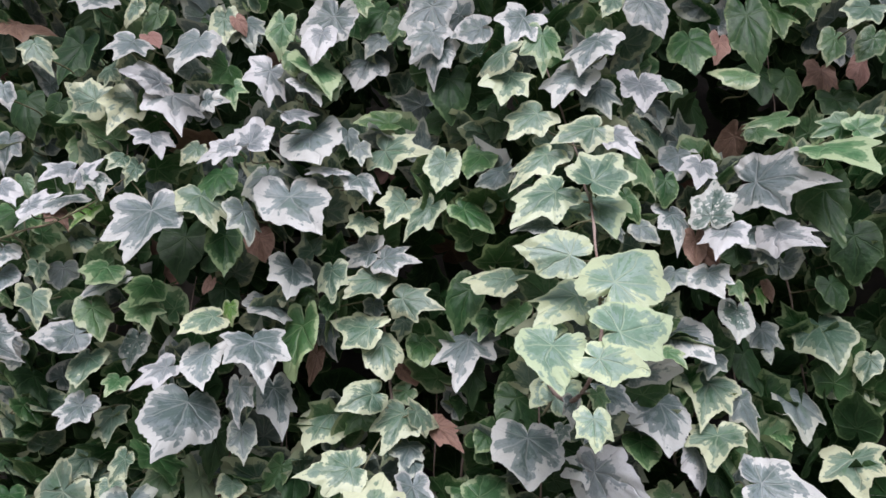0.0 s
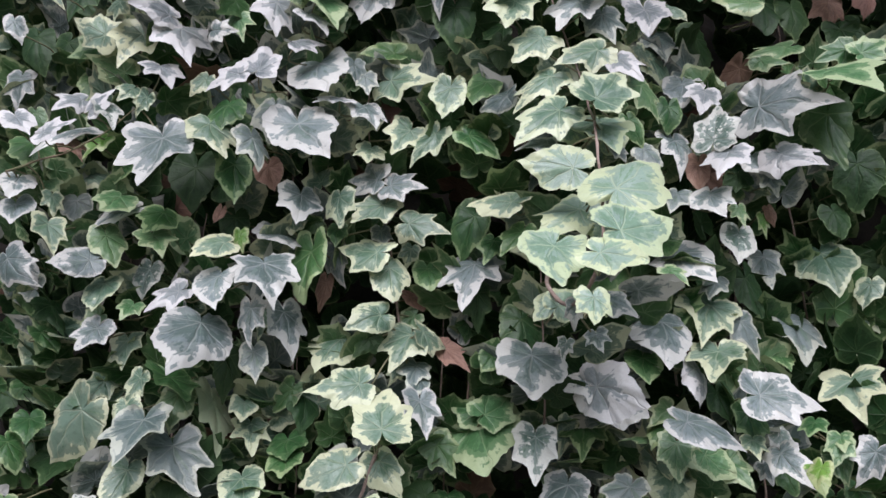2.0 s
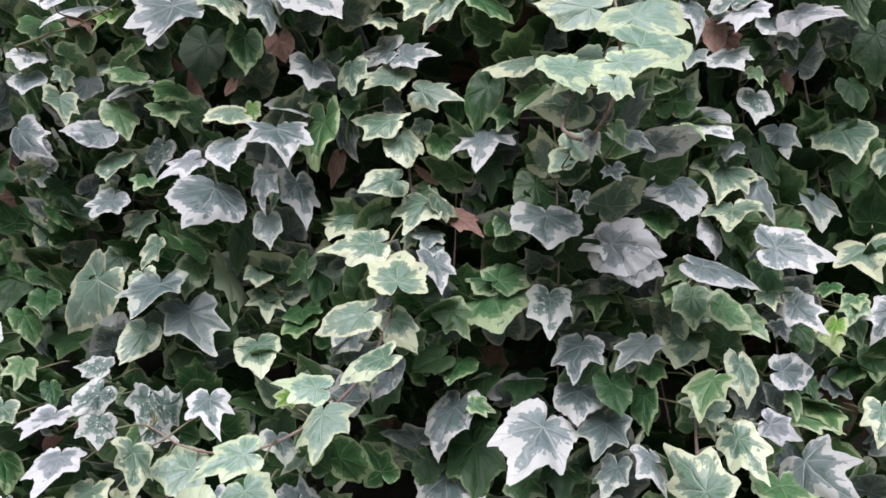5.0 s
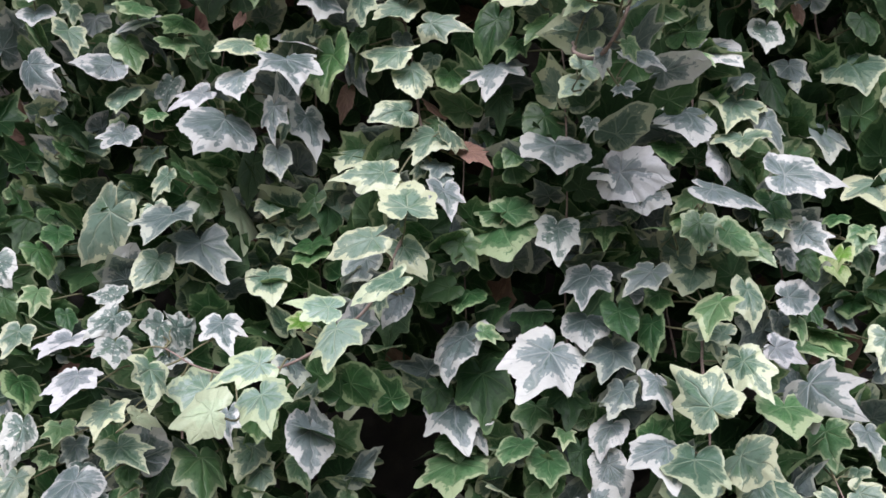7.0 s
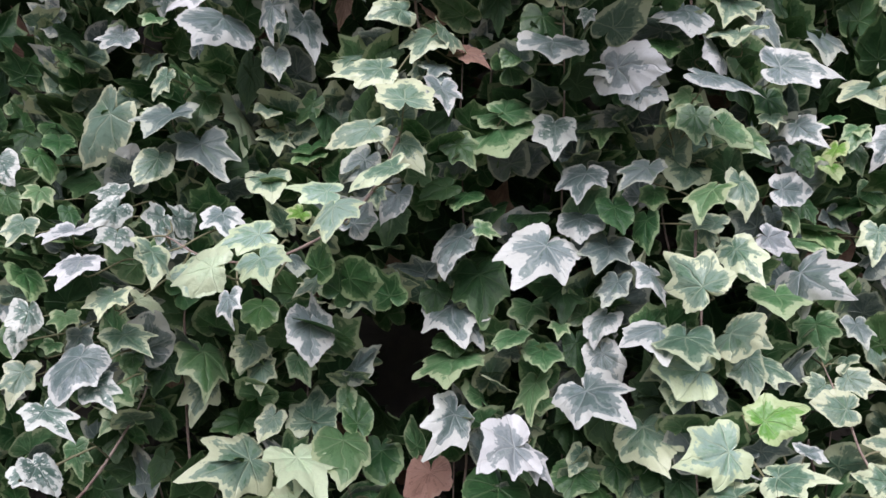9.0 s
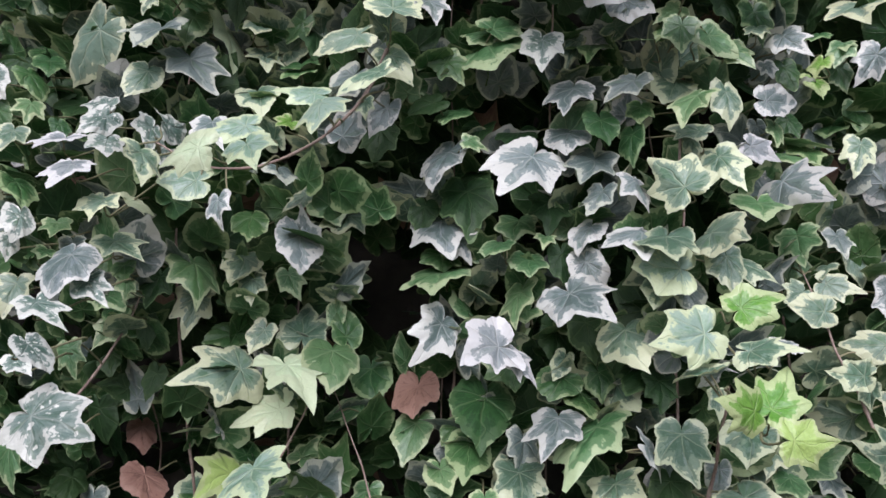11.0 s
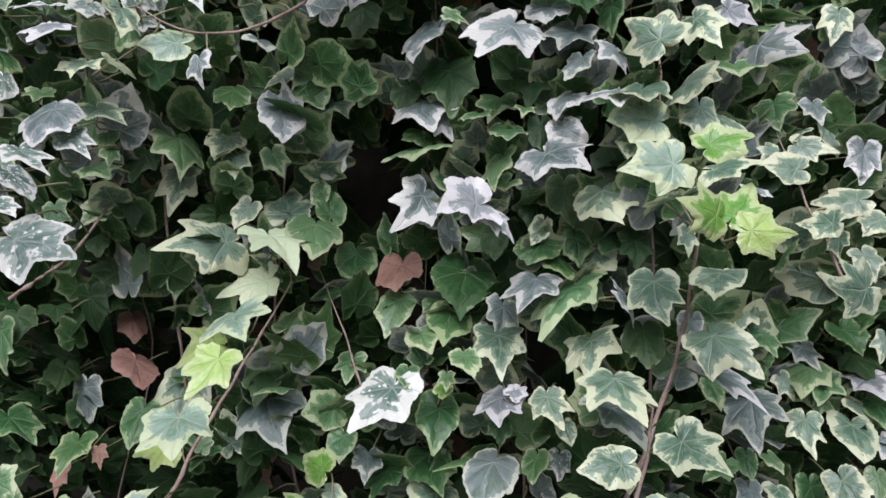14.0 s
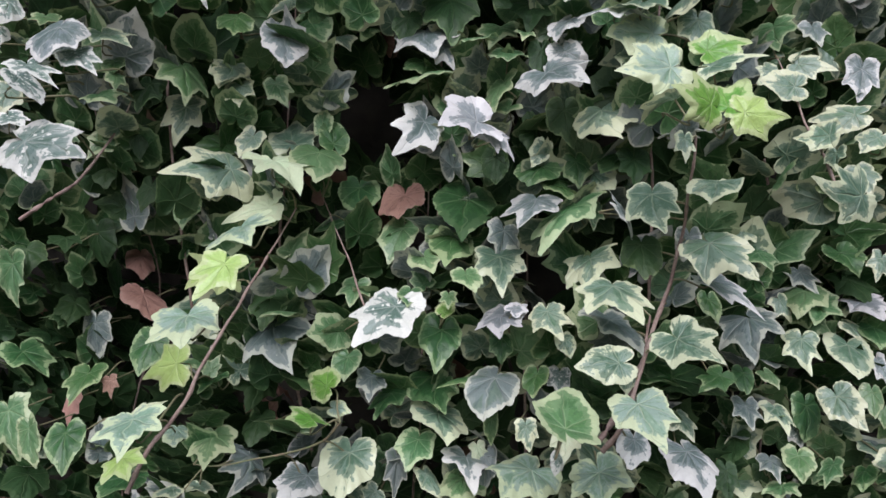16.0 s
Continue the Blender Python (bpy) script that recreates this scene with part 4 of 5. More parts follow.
leaf(plant, "K", -0.184, 0.045, 1.565, -32, -14, -163, 23, 23, 0.00)
leaf(plant, "C", -0.215, 0.066, 1.499, -53, -29, -150, 29, 30, 0.07)
leaf(plant, "C", -0.155, 0.023, 1.500, -69, -20, 161, 25, 25, 0.00)
leaf(plant, "H", -0.147, 0.020, 1.466, -28, 8, -169, 51, 51, 0.18)
leaf(plant, "G", -0.140, 0.042, 1.502, -22, -6, -120, 47, 48, 0.13)
leaf(plant, "C", -0.212, 0.034, 1.473, -87, -37, 167, 63, 58, 0.07)
leaf(plant, "H", -0.128, 0.037, 1.445, -46, 10, -149, 53, 51, -0.28)
leaf(plant, "C", -0.128, 0.068, 1.242, -64, -1, -166, 38, 39, 0.17)
leaf(plant, "G", -0.097, 0.083, 1.209, -15, -44, 155, 30, 30, 0.13)
leaf(plant, "B", -0.210, 0.140, 1.069, -27, -14, -133, 48, 49, -0.05)
leaf(plant, "G", -0.134, 0.087, 1.159, -56, 11, -177, 30, 30, 0.14)
leaf(plant, "G", -0.172, 0.093, 1.029, -57, -8, -177, 36, 36, -0.05)
leaf(plant, "K", -0.218, 0.050, 1.557, -60, -55, 168, 24, 18)
leaf(plant, "K", -0.134, 0.050, 1.488, -59, -10, -170, 34, 34)
leaf(plant, "C", -0.208, 0.074, 1.482, -47, -37, 160, 29, 34)
leaf(plant, "C", -0.181, 0.050, 1.478, -55, 18, -170, 27, 23)
leaf(plant, "G", -0.126, 0.048, 1.445, 46, 14, 3, 33, 29)
leaf(plant, "D", -0.133, 0.066, 1.423, -47, -12, -179, 46, 41)
leaf(plant, "H", -0.199, -0.000, 1.281, -75, 8, -161, 23, 23)
leaf(plant, "W1", -0.149, -0.068, 1.267, -39, -3, -176, 40, 37)
leaf(plant, "G", -0.156, 0.004, 1.265, -42, 16, -169, 22, 19)
leaf(plant, "D", -0.172, 0.087, 1.172, -71, -11, 176, 25, 26)
plant = vine("climbing ivy vine with white-edged grey-green and cream-edged leaves", 0.0014, (0.392, 0.144, 1.155), (0.376, 0.146, 1.292), (0.374, 0.153, 1.429), (0.370, 0.171, 1.565), (0.364, 0.162, 1.702))
leaf(plant, "P", 0.378, 0.040, 1.686, -37, 30, 172, 43, 43, -0.21)
leaf(plant, "H", 0.374, 0.058, 1.673, -62, -2, -176, 22, 22, -0.10)
leaf(plant, "H", 0.384, 0.125, 1.618, -56, 1, 176, 34, 35, -0.00)
leaf(plant, "H", 0.402, 0.127, 1.560, -50, -15, -157, 52, 52, -0.04)
leaf(plant, "C", 0.445, 0.122, 1.506, -37, 5, 151, 55, 55, -0.14)
leaf(plant, "G", 0.385, 0.120, 1.531, -36, -7, -165, 28, 28, -0.01)
leaf(plant, "K", 0.420, 0.095, 1.461, -26, 3, 156, 21, 22, -0.05)
leaf(plant, "G", 0.403, 0.100, 1.471, -22, -4, 149, 23, 24, 0.06)
leaf(plant, "U", 0.393, 0.070, 1.437, -42, -9, 138, 19, 20, -0.09)
leaf(plant, "W", 0.443, 0.089, 1.448, -78, -34, -177, 30, 32, 0.02)
leaf(plant, "C", 0.424, 0.080, 1.371, -62, -14, 175, 28, 29, 0.03)
leaf(plant, "G", 0.430, 0.146, 1.405, -27, -2, 150, 34, 35, 0.06)
leaf(plant, "G", 0.387, 0.099, 1.373, -30, -5, -178, 33, 34, -0.07)
leaf(plant, "K", 0.418, 0.089, 1.457, -50, -12, 161, 23, 24, 0.14)
leaf(plant, "K", 0.381, 0.098, 1.117, 35, 47, -94, 37, 36, -0.09)
leaf(plant, "W", 0.364, 0.062, 1.692, -48, 8, -175, 30, 30)
leaf(plant, "U", 0.373, 0.084, 1.644, -84, 3, -179, 11, 19)
leaf(plant, "B", 0.378, 0.081, 1.650, -84, 15, 179, 10, 16)
leaf(plant, "K", 0.378, 0.129, 1.556, -50, 32, -150, 25, 43)
leaf(plant, "D", 0.358, 0.099, 1.593, -84, 18, -163, 28, 40)
leaf(plant, "K", 0.461, 0.126, 1.510, 38, 44, -30, 25, 22)
leaf(plant, "D", 0.321, 0.076, 1.493, -65, 11, -159, 30, 26)
leaf(plant, "G", 0.340, 0.063, 1.477, -67, -1, -167, 30, 30)
leaf(plant, "S", 0.366, 0.074, 1.461, -54, 0, -171, 21, 21)
leaf(plant, "W", 0.351, 0.072, 1.436, -55, 17, -167, 17, 16)
leaf(plant, "G", 0.367, 0.077, 1.435, -69, 11, -170, 23, 23)
leaf(plant, "U", 0.398, 0.101, 1.432, -46, -7, -172, 24, 24)
leaf(plant, "K", 0.419, 0.106, 1.445, -75, 17, -174, 25, 26)
leaf(plant, "H", 0.343, 0.071, 1.385, -75, 11, -163, 19, 20)
leaf(plant, "G", 0.373, 0.090, 1.395, -67, 20, -171, 19, 20)
leaf(plant, "H", 0.411, 0.137, 1.394, -54, 28, -142, 37, 22)
leaf(plant, "G", 0.445, 0.135, 1.415, -60, -9, -173, 27, 27)
leaf(plant, "C", 0.419, 0.093, 1.286, -75, 11, -163, 22, 33)
plant = vine("climbing ivy vine with white-edged grey-green and cream-edged leaves", 0.0014, (0.182, 0.151, 1.190), (0.183, 0.146, 1.303), (0.179, 0.114, 1.416), (0.180, 0.060, 1.529), (0.176, 0.050, 1.641))
leaf(plant, "C", 0.156, 0.016, 1.643, 25, -44, 47, 42, 42, -0.21)
leaf(plant, "W2", 0.122, 0.058, 1.601, -33, 1, 175, 57, 57, 0.08)
leaf(plant, "W", 0.170, 0.034, 1.520, -33, -6, -175, 58, 58, -0.00)
leaf(plant, "P1", 0.220, 0.033, 1.496, -24, 75, -164, 52, 49, 0.17)
leaf(plant, "K3", 0.126, 0.087, 1.471, -32, 17, 177, 71, 68, 0.03)
leaf(plant, "S", 0.172, 0.053, 1.456, -45, -2, -171, 40, 41, 0.08)
leaf(plant, "G", 0.213, 0.091, 1.466, -22, -3, 175, 41, 41, 0.02)
leaf(plant, "G", 0.160, 0.074, 1.567, -40, -1, 169, 33, 33, 0.05)
leaf(plant, "G", 0.164, 0.021, 1.619, -52, -26, 151, 28, 28, 0.05)
leaf(plant, "G", 0.139, 0.055, 1.621, -56, -15, -179, 26, 26, 0.06)
leaf(plant, "G", 0.258, 0.044, 1.519, -41, -6, 179, 31, 31, -0.13)
leaf(plant, "W", 0.197, 0.067, 1.419, -32, -5, 168, 43, 43, 0.00)
leaf(plant, "W", 0.194, 0.074, 1.383, -27, -5, 171, 40, 41, -0.11)
leaf(plant, "D", 0.151, 0.107, 1.394, -26, 0, -180, 38, 38, 0.18)
leaf(plant, "W", 0.218, -0.064, 1.550, -25, 34, -115, 30, 25)
leaf(plant, "G", 0.162, 0.055, 1.552, -79, 6, -165, 40, 39)
leaf(plant, "Y", 0.189, -0.054, 1.546, 53, 46, -11, 29, 27)
leaf(plant, "W", 0.198, -0.080, 1.542, -84, -5, -178, 13, 16)
leaf(plant, "K", 0.130, 0.068, 1.473, 36, 43, -26, 39, 40)
leaf(plant, "S", 0.196, 0.000, 1.527, -70, -15, 176, 15, 15)
leaf(plant, "G", 0.137, 0.058, 1.521, -64, -39, -179, 22, 16)
leaf(plant, "D", 0.124, 0.064, 1.576, -84, 1, -177, 27, 34)
leaf(plant, "W", 0.218, 0.040, 1.499, -20, -49, 129, 34, 24)
leaf(plant, "C", 0.200, 0.083, 1.466, -75, -15, -174, 20, 29)
leaf(plant, "K", 0.202, 0.080, 1.375, -55, 13, -159, 22, 20)
leaf(plant, "D", 0.178, 0.081, 1.326, -49, -2, -169, 38, 38)
plant = vine("climbing ivy vine with plain green and cream-edged leaves", 0.0014, (-0.285, 0.212, 0.750), (-0.270, 0.215, 0.916), (-0.239, 0.219, 1.083), (-0.250, 0.116, 1.249), (-0.268, 0.119, 1.415))
leaf(plant, "G", -0.296, 0.081, 1.465, -29, 6, -141, 31, 32, 0.10)
leaf(plant, "S", -0.295, 0.011, 1.428, -64, 26, -169, 30, 31, -0.20)
leaf(plant, "G", -0.298, 0.060, 1.445, -53, 6, -107, 31, 33, -0.02)
leaf(plant, "D", -0.280, 0.115, 1.432, -31, -7, -163, 47, 46, 0.03)
leaf(plant, "K", -0.256, 0.013, 1.401, -43, -8, -139, 26, 27, 0.02)
leaf(plant, "G", -0.284, 0.010, 1.396, -73, 28, -171, 23, 24, -0.07)
leaf(plant, "B", -0.236, 0.174, 1.109, -41, -3, -136, 31, 32, -0.03)
leaf(plant, "D", -0.258, 0.133, 1.132, -92, 3, 172, 39, 38, -0.07)
leaf(plant, "D", -0.242, 0.161, 1.133, -22, -15, -151, 28, 29, 0.10)
leaf(plant, "K", -0.321, 0.096, 1.099, -83, 5, 164, 43, 43, -0.12)
leaf(plant, "D", -0.299, 0.157, 1.058, -23, -10, -142, 35, 35, 0.08)
leaf(plant, "D", -0.305, 0.204, 1.034, -45, -4, -143, 29, 29, 0.04)
leaf(plant, "G", -0.337, 0.131, 1.009, -29, 7, -115, 47, 48, -0.09)
leaf(plant, "H", -0.277, 0.160, 1.037, -80, 7, 174, 38, 38, -0.06)
leaf(plant, "K", -0.303, 0.074, 0.962, -64, 27, -170, 46, 47, 0.09)
leaf(plant, "G", -0.252, 0.116, 0.992, -23, 6, -171, 38, 38, 0.15)
leaf(plant, "D", -0.291, 0.086, 0.900, -18, -12, -133, 43, 43, 0.16)
leaf(plant, "G", -0.316, 0.171, 1.048, -24, -10, -146, 32, 32, 0.16)
leaf(plant, "C", -0.269, 0.027, 1.250, -54, 2, -167, 34, 33)
leaf(plant, "C2", -0.153, 0.142, 1.057, -45, 0, 177, 67, 62)
leaf(plant, "B", -0.275, 0.126, 0.964, -70, -8, -173, 18, 27)
leaf(plant, "B", -0.227, 0.112, 0.987, -68, 20, -173, 18, 18)
plant = vine("climbing ivy vine with dark green and white-edged grey-green leaves", 0.0014, (-0.307, 0.170, 1.300), (-0.310, 0.194, 1.473), (-0.261, 0.157, 1.645), (-0.271, 0.143, 1.818), (-0.277, 0.153, 1.991))
leaf(plant, "D", -0.268, 0.039, 1.897, -79, -18, 177, 48, 49, -0.01)
leaf(plant, "C", -0.303, 0.115, 1.721, -38, 36, -138, 51, 51, -0.10)
leaf(plant, "W", -0.354, 0.069, 1.810, -82, 1, -175, 34, 36, 0.03)
leaf(plant, "D", -0.327, 0.050, 1.845, -78, 13, -175, 41, 43, -0.06)
leaf(plant, "G", -0.348, 0.142, 1.503, -39, 20, -140, 43, 43, -0.17)
leaf(plant, "D", -0.289, 0.078, 1.571, -43, -5, -112, 37, 38, -0.12)
leaf(plant, "G", -0.288, 0.069, 1.544, -44, 19, -105, 27, 28, -0.06)
leaf(plant, "W", -0.249, 0.024, 1.941, -47, -12, -174, 50, 32)
leaf(plant, "B", -0.378, 0.074, 1.950, -4, 45, -81, 62, 41)
leaf(plant, "D", -0.303, 0.102, 1.981, -54, 4, -171, 50, 50)
leaf(plant, "B", -0.188, 0.026, 1.894, -56, 37, -145, 20, 22)
leaf(plant, "C3", -0.203, 0.021, 1.925, -84, -20, 178, 21, 23)
leaf(plant, "G", -0.192, 0.040, 1.929, -84, -15, -169, 23, 29)
leaf(plant, "D", -0.323, 0.090, 1.862, -84, -18, 179, 37, 37)
leaf(plant, "G", -0.315, 0.075, 1.834, -73, -8, -165, 29, 29)
leaf(plant, "G", -0.270, 0.080, 1.811, -59, -15, -171, 40, 39)
leaf(plant, "W", -0.198, 0.044, 1.654, -31, -28, 142, 34, 39)
leaf(plant, "H", -0.267, 0.064, 1.672, -69, 12, -159, 31, 27)
leaf(plant, "W", -0.296, 0.044, 1.603, -81, 30, -177, 23, 27)
leaf(plant, "D", -0.327, 0.104, 1.598, -84, -8, -177, 35, 36)
leaf(plant, "D", -0.309, 0.114, 1.452, -47, 6, -163, 36, 32)
leaf(plant, "D", -0.375, 0.136, 1.492, -64, 1, -163, 43, 42)
plant = vine("climbing ivy vine with white-edged grey-green and cream-edged leaves", 0.0014, (0.299, 0.138, 1.427), (0.301, 0.136, 1.548), (0.300, 0.136, 1.670), (0.290, 0.131, 1.791), (0.293, 0.132, 1.913))
leaf(plant, "H", 0.294, 0.088, 1.829, -59, -2, -166, 39, 38, -0.09)
leaf(plant, "C", 0.286, 0.076, 1.799, -56, 66, -111, 48, 46, -0.21)
leaf(plant, "W2", 0.367, 0.046, 1.732, -42, 75, -179, 64, 59, 0.02)
leaf(plant, "S", 0.324, 0.035, 1.699, 74, 7, -26, 40, 41, -0.04)
leaf(plant, "W", 0.298, 0.059, 1.709, -56, -3, -153, 39, 39, 0.10)
leaf(plant, "P", 0.328, 0.064, 1.757, -51, -19, -176, 37, 37, 0.03)
leaf(plant, "B", 0.353, 0.058, 1.875, -77, -12, -164, 25, 26, 0.02)
leaf(plant, "G", 0.323, 0.046, 1.871, -67, 3, 168, 42, 43, -0.04)
leaf(plant, "K", 0.368, 0.045, 1.831, 38, -52, 52, 34, 34, 0.03)
leaf(plant, "D", 0.339, 0.120, 1.843, -70, -10, -153, 45, 46, -0.17)
leaf(plant, "B", 0.324, 0.066, 1.681, -51, 18, 156, 29, 30, -0.20)
leaf(plant, "W", 0.318, 0.036, 1.651, -37, 0, 161, 36, 36, -0.32)
leaf(plant, "K", 0.344, 0.051, 1.644, -62, -2, -170, 19, 20, -0.03)
leaf(plant, "S3", 0.345, 0.062, 1.624, -52, -17, -176, 32, 33, -0.03)
leaf(plant, "W", 0.292, 0.058, 1.607, -35, 29, -167, 48, 48, -0.02)
leaf(plant, "H", 0.325, 0.067, 1.585, -37, -6, 161, 25, 26, 0.13)
leaf(plant, "C", 0.321, 0.077, 1.566, -31, -29, 168, 54, 55, -0.17)
leaf(plant, "H", 0.346, 0.080, 1.553, -75, 9, -161, 32, 33, -0.26)
leaf(plant, "C", 0.316, 0.044, 1.524, -22, -1, 163, 46, 47, 0.05)
leaf(plant, "W", 0.278, 0.012, 1.892, -75, 19, -176, 41, 42)
leaf(plant, "C", 0.254, 0.011, 1.893, -73, -32, -177, 21, 25)
leaf(plant, "C", 0.273, 0.064, 1.802, -83, 30, -166, 17, 24)
leaf(plant, "W", 0.313, 0.079, 1.773, -61, -4, 174, 39, 35)
leaf(plant, "H3", 0.265, 0.025, 1.688, -63, 36, -153, 24, 20)
leaf(plant, "G", 0.293, 0.050, 1.737, -84, -4, -171, 24, 25)
leaf(plant, "C", 0.323, 0.062, 1.702, -66, -9, -172, 19, 19)
leaf(plant, "B", 0.315, 0.054, 1.685, -84, -4, 179, 22, 27)
leaf(plant, "D", 0.354, 0.075, 1.682, -57, -8, 177, 26, 23)
plant = vine("climbing ivy vine with cream-edged and plain green leaves", 0.0014, (0.182, 0.106, 0.819), (0.176, 0.101, 0.946), (0.175, 0.109, 1.073), (0.178, 0.119, 1.199), (0.177, 0.120, 1.326))
leaf(plant, "W0", 0.164, 0.043, 1.356, -30, -25, 175, 61, 61, 0.03)
leaf(plant, "K", 0.140, 0.044, 1.286, -15, 0, 158, 32, 32, 0.01)
leaf(plant, "K", 0.175, 0.059, 1.294, -23, -11, 179, 19, 20, -0.00)
leaf(plant, "K", 0.161, 0.051, 1.275, -20, -3, -174, 34, 35, 0.03)
leaf(plant, "K", 0.152, 0.094, 1.312, -33, -4, 178, 37, 36, 0.15)
leaf(plant, "P", 0.141, -0.003, 1.208, 5, -52, 138, 48, 47, -0.34)
leaf(plant, "P", 0.149, 0.004, 1.201, -35, 33, -111, 28, 28, 0.24)
leaf(plant, "K", 0.155, 0.051, 1.249, -43, 17, 141, 39, 39, -0.19)
leaf(plant, "W2", 0.184, 0.034, 1.154, -22, -1, 172, 46, 47, 0.12)
leaf(plant, "G", 0.202, 0.059, 1.171, -30, -9, -165, 31, 31, -0.17)
leaf(plant, "G", 0.124, 0.091, 1.160, -26, -11, -175, 60, 60, -0.08)
leaf(plant, "G", 0.114, 0.070, 1.125, -24, -5, -166, 41, 40, 0.16)
leaf(plant, "H", 0.158, 0.066, 1.131, -53, -13, -156, 31, 31, 0.12)
leaf(plant, "C", 0.155, 0.049, 1.109, -29, 1, -172, 46, 46, 0.01)
leaf(plant, "D", 0.184, 0.079, 1.219, -62, -16, -150, 33, 34, -0.05)
leaf(plant, "P", 0.160, 0.026, 1.064, -17, 6, 165, 40, 41, -0.20)
leaf(plant, "H3", 0.154, 0.028, 1.015, -21, -11, 167, 42, 43, -0.17)
leaf(plant, "Y", 0.182, 0.024, 0.947, 2, -19, 146, 54, 55, -0.28)
leaf(plant, "W", 0.129, 0.055, 0.946, 1, -13, -170, 44, 43, -0.16)
leaf(plant, "K", 0.127, 0.055, 0.929, -6, 2, -176, 40, 41, 0.01)
leaf(plant, "S", 0.204, 0.047, 1.017, -56, -9, -168, 20, 21, 0.06)
leaf(plant, "G", 0.186, 0.037, 1.017, -37, 6, 161, 22, 22, -0.01)
leaf(plant, "D", 0.268, 0.061, 0.939, -7, 6, -165, 32, 32, 0.08)
leaf(plant, "D", 0.188, 0.064, 1.280, -75, 7, -166, 25, 30)
leaf(plant, "W", 0.206, 0.046, 1.273, -73, 17, -176, 32, 33)
leaf(plant, "S", 0.211, 0.068, 1.288, -68, -18, -178, 22, 22)
leaf(plant, "K", 0.160, 0.064, 1.234, -21, -21, 136, 29, 29)
leaf(plant, "C", 0.189, 0.049, 1.197, -67, -24, -175, 18, 20)
leaf(plant, "D", 0.206, 0.045, 1.226, -68, 5, -174, 32, 32)
leaf(plant, "G", 0.188, 0.053, 1.183, -45, -11, 165, 41, 24)
leaf(plant, "D", 0.150, 0.066, 1.192, -72, 2, -177, 24, 24)
leaf(plant, "G", 0.216, 0.058, 1.187, -64, 8, -174, 25, 25)
leaf(plant, "C", 0.145, 0.066, 1.113, -51, -19, 166, 20, 15)
leaf(plant, "G", 0.158, 0.045, 1.044, -59, -3, -165, 21, 21)
leaf(plant, "C", 0.206, 0.010, 1.048, -56, 11, -162, 16, 15)
leaf(plant, "H", 0.145, 0.056, 0.947, -70, -6, -176, 21, 31)
leaf(plant, "L", 0.138, 0.057, 0.954, -69, 16, -166, 15, 16)
leaf(plant, "C", 0.178, 0.011, 0.983, -70, 5, -166, 18, 19)
leaf(plant, "G", 0.150, 0.050, 0.979, -70, -5, -173, 13, 21)
plant = vine("climbing ivy vine with cream-edged and light green leaves", 0.0014, (0.063, 0.151, 0.789), (0.070, 0.143, 0.890), (0.077, 0.129, 0.990), (0.082, 0.136, 1.091), (0.078, 0.160, 1.191))
leaf(plant, "B1", 0.063, 0.114, 1.166, -33, 8, 175, 46, 42, -0.04)
leaf(plant, "C", 0.103, 0.070, 0.977, -8, -14, -162, 50, 49, -0.07)
leaf(plant, "G", 0.094, 0.085, 1.005, -22, 8, -165, 47, 47, -0.10)
leaf(plant, "G", 0.062, 0.073, 0.992, -20, 8, 167, 33, 33, 0.11)
leaf(plant, "G", 0.100, 0.085, 1.136, -51, -31, 168, 19, 20)
leaf(plant, "K", 0.092, 0.061, 1.086, 57, -27, 18, 20, 22)
leaf(plant, "U", 0.110, 0.045, 1.064, 47, 30, -23, 15, 14)
leaf(plant, "H", 0.069, 0.068, 0.937, -70, -3, -162, 22, 32)
leaf(plant, "D", 0.043, 0.093, 0.927, -68, 4, -163, 23, 23)
leaf(plant, "C", 0.052, 0.062, 0.911, -47, -40, 168, 21, 15)
plant = vine("climbing ivy vine with light green and cream-edged leaves", 0.0014, (0.088, 0.141, 1.080), (0.092, 0.148, 1.205), (0.089, 0.160, 1.329), (0.084, 0.146, 1.453), (0.085, 0.139, 1.577))
leaf(plant, "G2", 0.015, 0.165, 1.344, -24, -2, -164, 48, 49, 0.14)
leaf(plant, "W", 0.093, 0.075, 1.369, -44, 5, 148, 51, 52, -0.13)
leaf(plant, "W", 0.084, 0.095, 1.311, -29, 9, 180, 61, 56, -0.17)
leaf(plant, "K", 0.088, 0.084, 1.266, -11, 7, 178, 66, 65, -0.02)
leaf(plant, "D", 0.117, 0.107, 1.398, -41, 5, 168, 35, 35, 0.02)
leaf(plant, "D", 0.112, 0.117, 1.356, -39, 10, 161, 39, 39, 0.05)
leaf(plant, "W", 0.091, 0.059, 1.222, -55, -30, -155, 44, 46, 0.22)
leaf(plant, "K", 0.126, 0.081, 1.476, 15, -45, 69, 41, 30)
leaf(plant, "D", 0.082, 0.063, 1.409, -30, -37, 130, 35, 27)
leaf(plant, "G", 0.089, 0.072, 1.448, -53, 36, -158, 33, 30)
leaf(plant, "D", 0.107, 0.094, 1.338, -49, 9, -173, 53, 53)
leaf(plant, "D", 0.069, 0.097, 1.325, -61, -6, -180, 28, 27)
leaf(plant, "W", 0.099, 0.086, 1.296, -58, 31, -155, 27, 27)
leaf(plant, "G", 0.085, 0.091, 1.282, -39, -7, -166, 38, 21)
plant = vine("climbing ivy vine with cream-edged and plain green leaves", 0.0014, (0.379, 0.147, 0.812), (0.384, 0.151, 0.916), (0.394, 0.162, 1.020), (0.406, 0.169, 1.124), (0.411, 0.151, 1.228))
leaf(plant, "K", 0.411, 0.120, 1.083, -18, -2, 160, 39, 38, 0.09)
